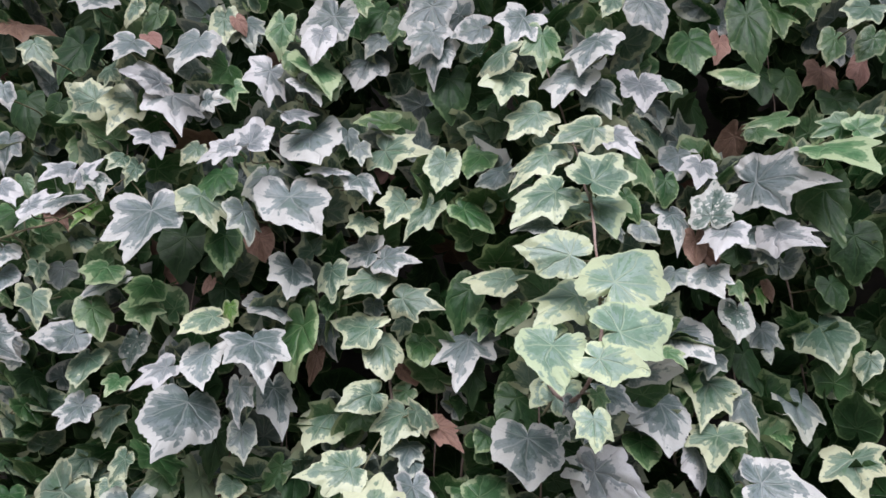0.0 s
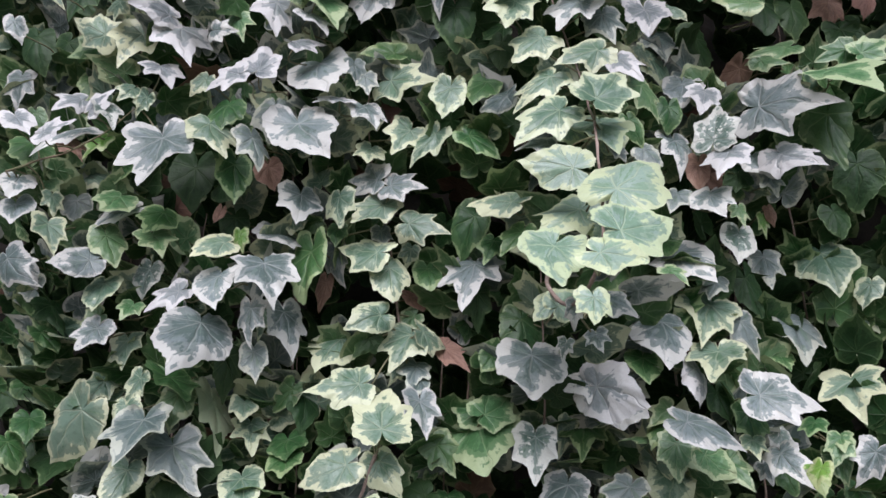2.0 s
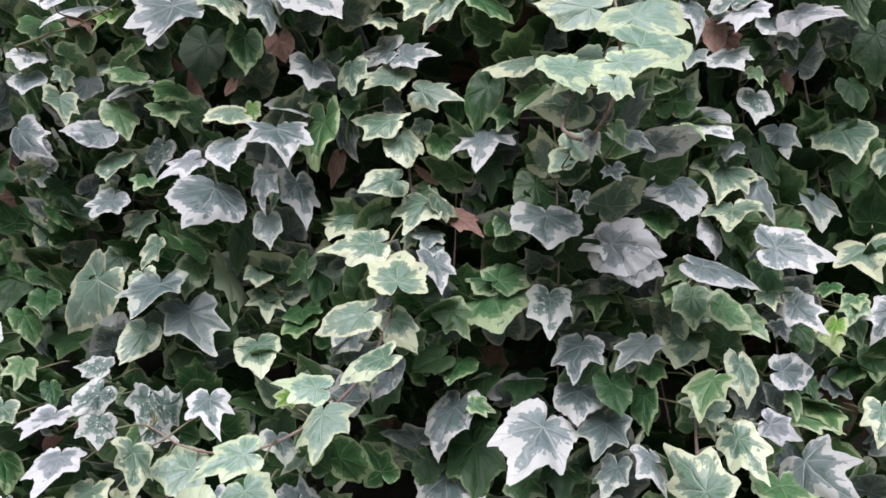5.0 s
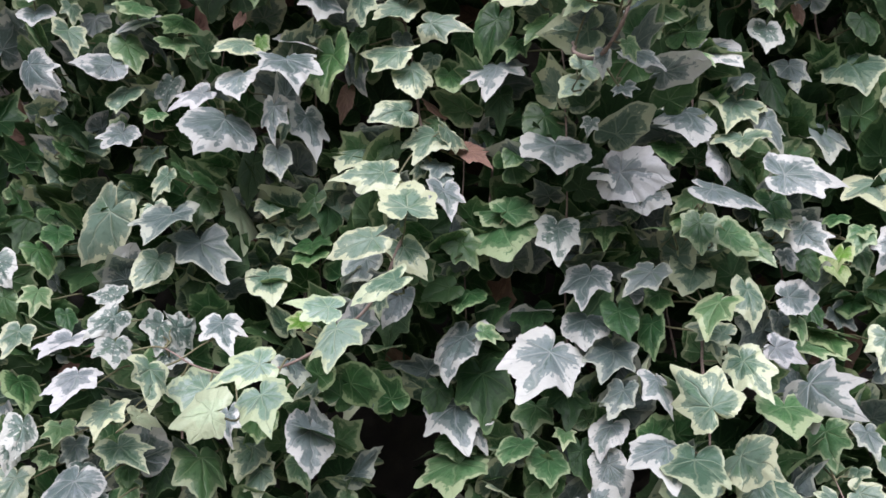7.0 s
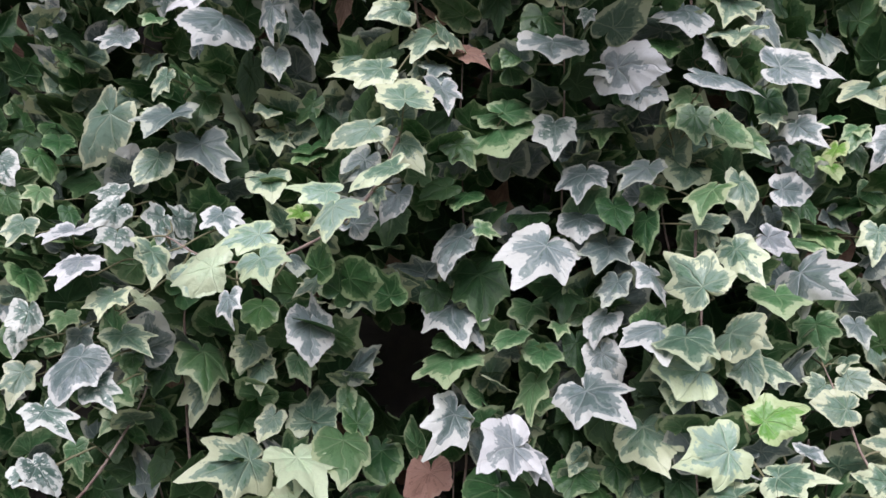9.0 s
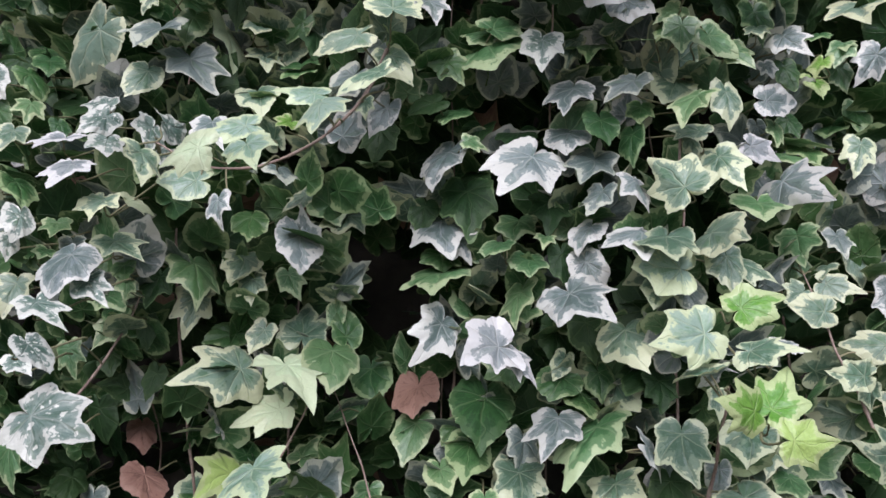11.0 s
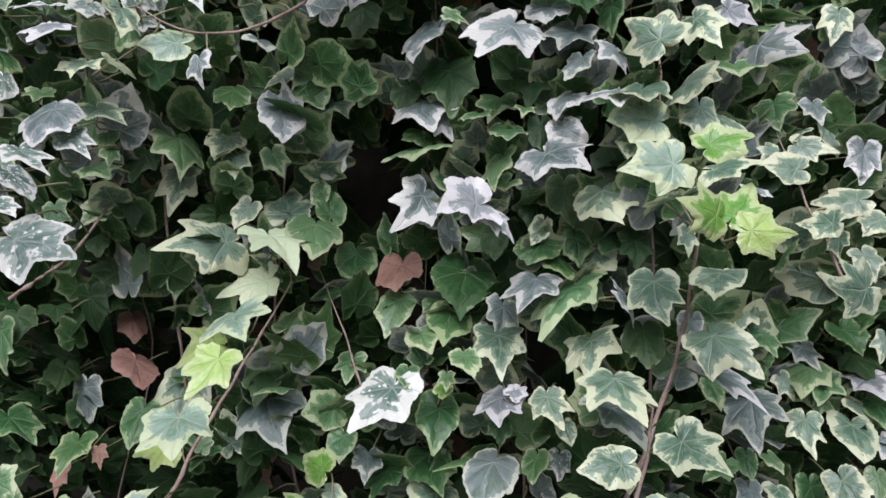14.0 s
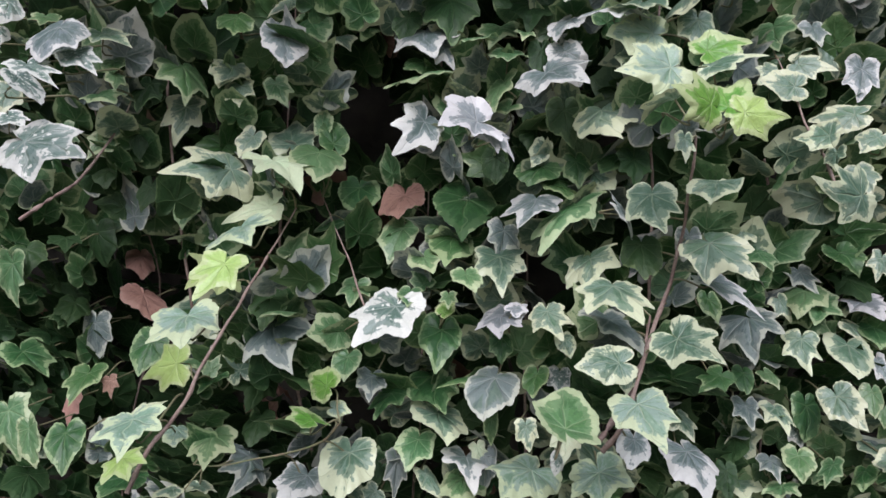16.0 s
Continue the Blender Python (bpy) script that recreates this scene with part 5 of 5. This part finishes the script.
leaf(plant, "C", 0.458, 0.141, 1.073, -24, 24, 133, 23, 24, 0.06)
leaf(plant, "C", 0.399, 0.092, 1.045, -47, -5, 165, 31, 31, -0.23)
leaf(plant, "C", 0.441, 0.109, 1.039, -26, -16, 173, 41, 40, -0.14)
leaf(plant, "C", 0.419, 0.075, 1.002, -38, 26, 175, 31, 31, -0.13)
leaf(plant, "C", 0.379, 0.092, 0.988, -29, -11, -166, 28, 29, -0.02)
leaf(plant, "G", 0.406, 0.102, 0.989, -73, -8, -154, 31, 32, 0.03)
leaf(plant, "K", 0.365, 0.071, 1.019, -23, 4, -160, 16, 17, -0.02)
leaf(plant, "H", 0.351, 0.076, 0.992, -29, -10, -178, 25, 25, -0.07)
leaf(plant, "C", 0.463, 0.079, 0.954, -52, -79, 165, 21, 22, 0.07)
leaf(plant, "K", 0.392, 0.080, 0.953, -24, -5, 171, 26, 27, -0.02)
leaf(plant, "K", 0.417, 0.078, 0.948, -33, 15, 135, 21, 22, 0.10)
leaf(plant, "G", 0.452, 0.104, 0.937, -23, 18, 141, 22, 23, 0.07)
leaf(plant, "D", 0.350, 0.104, 0.959, -23, 17, 152, 31, 32, -0.00)
leaf(plant, "D", 0.374, 0.108, 0.935, -76, -17, -157, 21, 22, 0.04)
leaf(plant, "K", 0.377, 0.071, 0.931, -2, 9, 159, 29, 29, 0.03)
leaf(plant, "H", 0.372, 0.083, 0.948, -14, -2, 178, 22, 22, -0.07)
leaf(plant, "K", 0.422, 0.122, 1.073, -20, -5, 169, 38, 39, 0.17)
leaf(plant, "P", 0.462, 0.129, 1.075, -19, 8, 176, 37, 38, -0.02)
leaf(plant, "G", 0.472, 0.133, 1.053, -27, -18, 172, 30, 31, -0.15)
leaf(plant, "K", 0.450, 0.087, 1.004, -61, -10, -173, 21, 21, -0.03)
leaf(plant, "C", 0.441, 0.055, 1.202, -25, -31, 128, 27, 21)
leaf(plant, "K", 0.414, 0.124, 1.064, -10, -32, 122, 29, 22)
leaf(plant, "K", 0.415, 0.129, 1.061, -35, 28, -126, 32, 31)
leaf(plant, "C", 0.388, 0.109, 1.075, -56, 23, -153, 21, 20)
leaf(plant, "S", 0.396, 0.102, 0.971, -65, 22, -169, 17, 18)
leaf(plant, "K", 0.467, 0.106, 0.986, -70, -9, 179, 11, 15)
leaf(plant, "D", 0.333, 0.063, 0.943, -70, 2, -176, 20, 25)
leaf(plant, "G", 0.438, 0.115, 1.116, -39, 8, -157, 36, 27)
leaf(plant, "C", 0.457, 0.086, 1.111, -56, -29, 179, 19, 22)
leaf(plant, "H", 0.412, 0.133, 1.099, -42, 8, -173, 27, 27)
leaf(plant, "D", 0.458, 0.149, 1.093, -32, 2, -164, 42, 36)
leaf(plant, "C", 0.451, 0.128, 1.053, -44, 28, -139, 16, 28)
leaf(plant, "W", 0.468, 0.117, 1.025, -69, 19, -171, 15, 25)
plant = vine("climbing ivy vine with cream-edged and plain green leaves", 0.0014, (-0.038, 0.165, 0.910), (-0.050, 0.105, 1.067), (-0.055, 0.125, 1.225), (-0.057, 0.148, 1.383), (-0.069, 0.159, 1.541))
leaf(plant, "K", -0.033, 0.129, 1.340, -47, 13, -176, 42, 43, -0.33)
leaf(plant, "C", -0.011, 0.133, 1.322, -25, -6, -175, 46, 45, 0.05)
leaf(plant, "C", -0.084, 0.069, 1.272, -26, -7, -153, 37, 37, 0.30)
leaf(plant, "C", -0.084, 0.066, 1.276, -33, -4, -153, 36, 36, 0.29)
leaf(plant, "C", -0.074, 0.061, 1.257, -41, 12, -167, 28, 29, 0.05)
leaf(plant, "K", -0.047, 0.076, 1.262, -62, 19, -161, 25, 26, -0.12)
leaf(plant, "C2", -0.075, 0.048, 1.182, 1, -53, 149, 60, 59, -0.03)
leaf(plant, "C", -0.065, 0.070, 1.214, -55, -21, -180, 25, 25, 0.01)
leaf(plant, "G", -0.023, 0.124, 1.124, -11, 17, 162, 38, 39, -0.26)
leaf(plant, "D", -0.059, 0.159, 1.087, -23, -13, -154, 39, 39, 0.22)
leaf(plant, "H0", -0.053, 0.092, 1.047, -23, 20, -166, 67, 67, -0.15)
leaf(plant, "D", -0.079, 0.127, 0.995, -38, -18, -145, 44, 44, 0.21)
leaf(plant, "D", -0.072, 0.112, 0.956, -29, 9, -178, 32, 32, 0.07)
leaf(plant, "D", -0.097, 0.064, 1.522, -84, -6, -172, 27, 43)
leaf(plant, "G", -0.044, 0.081, 1.494, -80, -31, 176, 24, 27)
leaf(plant, "G3", -0.064, 0.032, 1.307, -41, -2, -164, 33, 31)
leaf(plant, "D", -0.051, 0.082, 1.072, -37, 2, -172, 36, 36)
plant = vine("climbing ivy vine with cream-edged and white-edged grey-green leaves", 0.0014, (0.271, 0.047, 1.054), (0.276, 0.064, 1.179), (0.275, 0.110, 1.305), (0.267, 0.133, 1.431), (0.273, 0.128, 1.556))
leaf(plant, "W3", 0.275, 0.046, 1.548, -35, -10, 178, 52, 52, -0.09)
leaf(plant, "P", 0.297, 0.042, 1.511, -56, -23, -137, 34, 34, 0.02)
leaf(plant, "D", 0.246, 0.105, 1.448, -39, -5, 158, 36, 37, 0.08)
leaf(plant, "K", 0.213, 0.038, 1.148, -16, 18, 149, 58, 57, 0.18)
leaf(plant, "C", 0.230, 0.059, 1.178, -49, 35, 150, 34, 35, -0.40)
leaf(plant, "C", 0.226, 0.033, 1.108, -22, 22, 165, 46, 47, 0.07)
leaf(plant, "D", 0.257, 0.060, 1.195, -19, -16, 171, 43, 43, 0.29)
leaf(plant, "H", 0.347, 0.057, 1.064, -23, 11, 166, 49, 49, 0.04)
leaf(plant, "C", 0.297, 0.062, 0.986, -28, -3, -160, 26, 26, -0.07)
leaf(plant, "G", 0.347, 0.068, 1.019, -45, -9, -170, 19, 20, 0.02)
leaf(plant, "G", 0.321, 0.032, 1.022, -18, -21, 147, 24, 25, 0.13)
leaf(plant, "W", 0.235, 0.048, 1.485, -37, 52, -132, 39, 29)
leaf(plant, "K", 0.262, 0.058, 1.455, 4, -28, 90, 14, 25)
leaf(plant, "K", 0.280, 0.049, 1.458, 48, 44, -23, 20, 14)
leaf(plant, "C", 0.289, 0.031, 1.371, 30, -37, 47, 27, 27)
leaf(plant, "C", 0.366, 0.049, 1.252, -55, -43, 154, 27, 16)
leaf(plant, "W", 0.327, -0.021, 1.214, 11, 29, -53, 22, 17)
leaf(plant, "D", 0.258, 0.031, 1.184, -52, -2, -169, 27, 27)
leaf(plant, "K", 0.279, 0.056, 1.479, -42, -42, 146, 28, 23)
plant = vine("climbing ivy vine with plain green and light green leaves", 0.0014, (0.468, 0.249, 1.437), (0.449, 0.212, 1.568), (0.425, 0.161, 1.698), (0.435, 0.167, 1.829), (0.439, 0.175, 1.960))
leaf(plant, "K", 0.411, 0.090, 1.811, -13, -45, 112, 39, 40, -0.03)
leaf(plant, "K", 0.385, 0.083, 1.796, -46, 48, -165, 26, 26, -0.08)
leaf(plant, "K", 0.443, 0.047, 1.782, -72, -61, 169, 29, 30, 0.11)
leaf(plant, "K", 0.451, 0.040, 1.774, 66, 60, -25, 30, 31, -0.06)
leaf(plant, "K", 0.420, 0.031, 1.755, -33, 13, -176, 60, 59, -0.08)
leaf(plant, "G", 0.425, 0.056, 1.727, -80, -14, 166, 46, 52, -0.42)
leaf(plant, "D", 0.472, 0.117, 1.703, -85, -1, 172, 44, 46, 0.06)
leaf(plant, "B", 0.380, 0.127, 1.811, -79, -42, 129, 38, 37, 0.05)
leaf(plant, "B", 0.473, 0.133, 1.882, -70, -10, -170, 38, 39, 0.04)
leaf(plant, "K", 0.472, 0.096, 1.895, -80, -20, -169, 30, 32, 0.02)
leaf(plant, "K", 0.494, 0.072, 1.879, -86, -28, -180, 27, 29, 0.17)
leaf(plant, "C", 0.438, 0.133, 1.622, -39, 4, 169, 56, 56, 0.01)
leaf(plant, "C", 0.477, 0.176, 1.583, -54, -10, -174, 54, 54, 0.02)
leaf(plant, "C", 0.472, 0.123, 1.591, -64, -12, 144, 24, 25, 0.08)
leaf(plant, "G", 0.381, 0.061, 1.903, -84, 4, 178, 40, 62)
leaf(plant, "G", 0.417, 0.093, 1.929, -62, -7, -167, 44, 44)
leaf(plant, "G", 0.445, 0.094, 1.942, -48, 6, -179, 51, 33)
leaf(plant, "C", 0.478, 0.042, 1.892, -63, -35, 167, 37, 35)
leaf(plant, "B", 0.498, 0.106, 1.873, -83, -19, -167, 22, 31)
leaf(plant, "K", 0.399, 0.096, 1.809, -18, -36, 123, 31, 27)
leaf(plant, "G", 0.409, 0.085, 1.784, -40, 48, -122, 28, 20)
leaf(plant, "D", 0.402, 0.111, 1.872, -64, -3, -175, 44, 44)
leaf(plant, "D", 0.429, 0.112, 1.866, -75, -5, -167, 38, 38)
leaf(plant, "D", 0.476, 0.121, 1.844, -68, 7, -178, 38, 38)
leaf(plant, "K", 0.466, 0.137, 1.686, -65, 16, -163, 33, 30)
leaf(plant, "D3", 0.450, 0.126, 1.660, -69, 9, -167, 29, 28)
plant = vine("climbing ivy vine with white-edged grey-green and cream-edged leaves", 0.0014, (-0.064, 0.120, 1.404), (-0.061, 0.128, 1.533), (-0.067, 0.126, 1.663), (-0.080, 0.115, 1.793), (-0.083, 0.121, 1.923))
leaf(plant, "G", -0.101, 0.019, 1.850, -64, -23, -124, 37, 38, 0.26)
leaf(plant, "W1", -0.102, 0.013, 1.545, -38, -12, -149, 63, 63, 0.21)
leaf(plant, "P", -0.130, 0.025, 1.574, -38, -40, 153, 33, 33, -0.02)
leaf(plant, "W", -0.093, 0.018, 1.585, -43, 5, 173, 41, 40, -0.31)
leaf(plant, "C", -0.093, 0.024, 1.616, -25, -40, 164, 35, 35, -0.14)
leaf(plant, "W", -0.059, 0.063, 1.634, -25, -3, -143, 51, 51, -0.05)
leaf(plant, "W", -0.045, 0.052, 1.559, -62, 1, -127, 41, 43, -0.07)
leaf(plant, "W", -0.063, 0.022, 1.558, -83, -3, 166, 30, 31, -0.08)
leaf(plant, "H", -0.066, 0.042, 1.524, -62, 9, -165, 27, 29, -0.01)
leaf(plant, "L", -0.114, 0.074, 1.483, -57, -17, -100, 53, 55, 0.09)
leaf(plant, "C", -0.078, 0.077, 1.463, -30, -5, -149, 37, 37, -0.02)
leaf(plant, "C", -0.078, 0.060, 1.481, -24, -7, -150, 26, 27, 0.12)
leaf(plant, "G", -0.042, 0.073, 1.450, -22, 14, -165, 35, 35, 0.06)
leaf(plant, "D", -0.036, 0.095, 1.488, -50, -14, -140, 36, 38, 0.01)
leaf(plant, "C3", -0.073, 0.054, 1.419, -30, 16, -159, 40, 40, 0.03)
leaf(plant, "G", -0.037, 0.058, 1.438, -25, 10, -166, 33, 33, 0.09)
leaf(plant, "C", -0.110, 0.020, 1.905, -80, 2, -179, 32, 32)
leaf(plant, "H", -0.092, 0.029, 1.904, -63, 18, -169, 38, 36)
leaf(plant, "B", -0.096, 0.017, 1.900, -83, 31, -161, 15, 18)
leaf(plant, "K", -0.051, 0.020, 1.895, -84, -7, 179, 32, 35)
leaf(plant, "K", -0.097, 0.018, 1.831, -63, 28, -171, 30, 27)
leaf(plant, "K", -0.041, 0.022, 1.860, -84, 6, -164, 20, 22)
leaf(plant, "D", -0.113, 0.073, 1.819, -46, -4, 177, 41, 33)
leaf(plant, "C", -0.121, 0.016, 1.768, -66, -28, 167, 25, 21)
leaf(plant, "W", -0.001, 0.017, 1.897, -78, -20, 174, 54, 52)
leaf(plant, "G", -0.002, 0.040, 1.886, -84, -1, -177, 19, 24)
leaf(plant, "G", -0.102, 0.026, 1.747, -52, 1, -178, 36, 36)
leaf(plant, "U", -0.087, 0.042, 1.629, -84, 5, -176, 16, 19)
leaf(plant, "D", -0.104, 0.066, 1.651, -72, 3, -166, 31, 31)
leaf(plant, "B", -0.107, 0.042, 1.651, -83, -19, -170, 11, 14)
leaf(plant, "B", -0.065, 0.041, 1.691, -73, 15, -165, 29, 28)
leaf(plant, "C", -0.042, 0.061, 1.647, -56, -15, -177, 23, 20)
leaf(plant, "D", -0.139, 0.048, 1.695, -79, -6, -170, 46, 46)
leaf(plant, "G", -0.026, 0.066, 1.645, -64, -21, -175, 19, 18)
leaf(plant, "C", -0.063, 0.052, 1.559, -84, -7, -173, 16, 26)
leaf(plant, "B", -0.018, 0.082, 1.591, -84, -9, -172, 16, 28)

# deep gaps in the foliage: centre x, z and half sizes
HOLES = []
HOLES.append((0.383, 1.883, 0.057, 0.042))
HOLES.append((0.450, 1.833, 0.045, 0.035))
HOLES.append((-0.198, 1.103, 0.059, 0.039))
HOLES.append((-0.254, 1.052, 0.030, 0.030))
HOLES.append((-0.215, 0.987, 0.056, 0.030))
HOLES.append((-0.071, 0.977, 0.029, 0.029))
HOLES.append((0.415, 1.858, 0.077, 0.046))
HOLES.append((0.436, 1.657, 0.028, 0.028))
HOLES.append((0.360, 1.849, 0.031, 0.026))
HOLES.append((-0.330, 1.861, 0.035, 0.035))
HOLES.append((-0.280, 1.789, 0.028, 0.017))
HOLES.append((0.023, 1.837, 0.041, 0.022))
HOLES.append((0.099, 1.677, 0.028, 0.023))
HOLES.append((-0.161, 1.652, 0.020, 0.022))
HOLES.append((0.049, 1.888, 0.014, 0.019))
HOLES.append((0.023, 1.507, 0.014, 0.014))
HOLES.append((-0.117, 1.512, 0.011, 0.022))
HOLES.append((0.356, 1.812, 0.036, 0.020))
HOLES.append((0.453, 1.642, 0.018, 0.028))
HOLES.append((0.141, 1.559, 0.017, 0.024))
HOLES.append((-0.267, 1.877, 0.017, 0.017))
HOLES.append((0.302, 1.620, 0.014, 0.019))
HOLES.append((0.376, 1.638, 0.023, 0.019))
HOLES.append((0.354, 1.560, 0.018, 0.023))
HOLES.append((-0.244, 1.518, 0.020, 0.030))
HOLES.append((0.149, 1.399, 0.028, 0.021))
HOLES.append((0.054, 1.371, 0.021, 0.026))
HOLES.append((0.035, 1.284, 0.027, 0.032))
HOLES.append((-0.148, 1.345, 0.012, 0.019))
HOLES.append((-0.255, 1.394, 0.023, 0.025))
HOLES.append((0.268, 1.376, 0.013, 0.027))
HOLES.append((0.122, 1.479, 0.019, 0.014))
HOLES.append((-0.091, 1.375, 0.015, 0.019))
HOLES.append((0.403, 1.411, 0.013, 0.026))
HOLES.append((0.042, 1.236, 0.035, 0.045))
HOLES.append((-0.157, 1.174, 0.037, 0.034))
HOLES.append((0.282, 1.169, 0.022, 0.018))
HOLES.append((0.207, 1.192, 0.018, 0.018))
HOLES.append((0.387, 1.160, 0.019, 0.011))
HOLES.append((-0.002, 1.165, 0.014, 0.014))
HOLES.append((-0.187, 1.088, 0.024, 0.020))
HOLES.append((0.006, 1.064, 0.014, 0.019))
HOLES.append((0.180, 1.102, 0.018, 0.009))
HOLES.append((0.326, 0.993, 0.033, 0.031))
HOLES.append((0.159, 0.968, 0.021, 0.016))
HOLES.append((0.015, 1.024, 0.019, 0.014))
HOLES.append((0.084, 0.914, 0.019, 0.014))
HOLES.append((0.390, 1.009, 0.022, 0.011))
HOLES.append((0.420, 0.971, 0.022, 0.013))
HOLES.append((-0.165, 0.949, 0.022, 0.025))
HOLES.append((-0.020, 0.970, 0.014, 0.014))
HOLES.append((0.322, 0.945, 0.018, 0.018))


# ---- the shaded foliage behind ----
def front_at(x, z):
    """Depth of the leafy front near x, z."""
    top = low = 0.0
    for a, b, c in FRONT:
        w = 1 / ((a - x) ** 2 + (c - z) ** 2 + 0.0008) ** 1.5
        top, low = top + w * b, low + w
    return top / low


def clear(x, z):
    return any(((x - a) / p) ** 2 + ((z - c) / q) ** 2 < 1 for a, c, p, q in HOLES)


def foliage(name, label, kinds, count, seed, area, near, deep, sizes, holes=True, behind=True):
    """Leaves too many to tell apart, one mesh for each kind of leaf."""
    rnd = random.Random(seed)
    shapes = [leaf_mesh(900 + k, (0, 1, 3, 2)[k % 4], 36, 3) for k in range(8)]
    store = {k: ([], [], [], []) for k in kinds}
    bag = [k for k, n in kinds.items() for _ in range(n)]
    made = 0
    while made < count:
        x, z = rnd.uniform(area[0], area[1]), rnd.uniform(area[2], area[3])
        depth = rnd.uniform(near, deep)
        made += 1
        if area[4] and (area[4][0] < x < area[4][1]) and (area[4][2] < z < area[4][3]):
            continue
        if holes and clear(x, z) and depth < 0.18:
            continue
        if not behind and any(math.hypot(x - a, z - c) < 0.034 for a, c in DEAD):      # dead leaves hang free
            continue
        front = front_at(x, z)
        y = front + depth
        if behind:
            y = max(y, max([b for a, b, c in FRONT if abs(a - x) < 0.032 and -0.026 < c - z < 0.046], default=-1) + 0.012)
        else:
            y = max(y, max([b for a, b, c, d in BLADES if b - y < 0.045 and math.hypot(a - x, c - z - 0.012) < d + 0.006], default=-1) + 0.012)
        y = min(y, 0.31)
        # faces lean up and out, tips hang
        m = Matrix.LocRotScale((x, y, z), (Matrix.Rotation(radians(rnd.gauss(0, 40)), 3, "Z") @ Matrix.Rotation(radians(rnd.gauss(-55, 20)), 3, "X") @ Matrix.Rotation(radians(180 + rnd.gauss(0, 45)), 3, "Z")),
                               Vector((1, 1, 1)) * rnd.uniform(*sizes))
        verts, faces, rims, uvs = rnd.choice(shapes)
        kind = rnd.choice(bag)
        if front > 0.09 and not behind and kind not in "GD":      # deep hollows: plain green leaves, whose darker kinds also carry the hollows' shade
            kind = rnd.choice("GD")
        v, f, r, u = store[kind]
        o = len(v)
        v += [tuple(m @ Vector(p)) for p in verts]
        f += [tuple(i + o for i in face) for face in faces]
        r += rims
        u += uvs
    thing = tagged(new(name), label, "ivy foliage", kind="stuff")
    for kind in kinds:
        ob = new("leaves", to_mesh("leaves", *store[kind], MATERIAL[kind]))
        ob.parent = thing
        tagged(ob, kind="stuff")
    return thing


SEEN = (-0.36, 0.56, 0.86, 1.96)
# mostly the darkest kind, so part of the depth's shade is leaf colour
foliage("ivy_foliage", "dense green ivy leaves behind the vines, darkened to deepen the shade", {"D": 22, "G": 10, "B": 1}, 4200, 21, (-0.62, 0.84, 0.66, 2.2, None), 0.07, 0.26, (0.036, 0.056))
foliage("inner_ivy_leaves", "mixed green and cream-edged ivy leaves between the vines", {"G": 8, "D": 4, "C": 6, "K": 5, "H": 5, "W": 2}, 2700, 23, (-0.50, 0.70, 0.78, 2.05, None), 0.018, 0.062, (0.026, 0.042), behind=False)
foliage("outer_ivy_foliage", "variegated ivy leaves spreading over the wall", {"C": 3, "W": 2, "G": 3, "S": 1}, 2600, 22, (-1.3, 1.5, 0.06, 2.5, SEEN), -0.02, 0.05, (0.038, 0.056), holes=False)
# out of view, added to block skylight from the topmost vines
foliage("unseen_shade_ivy", "unseen ivy leaves added above to shade the vines below", {"C": 3, "W": 1, "G": 4}, 480, 24, (-0.52, 0.78, 2.01, 2.34, None), -0.15, 0.0, (0.038, 0.056), holes=False)
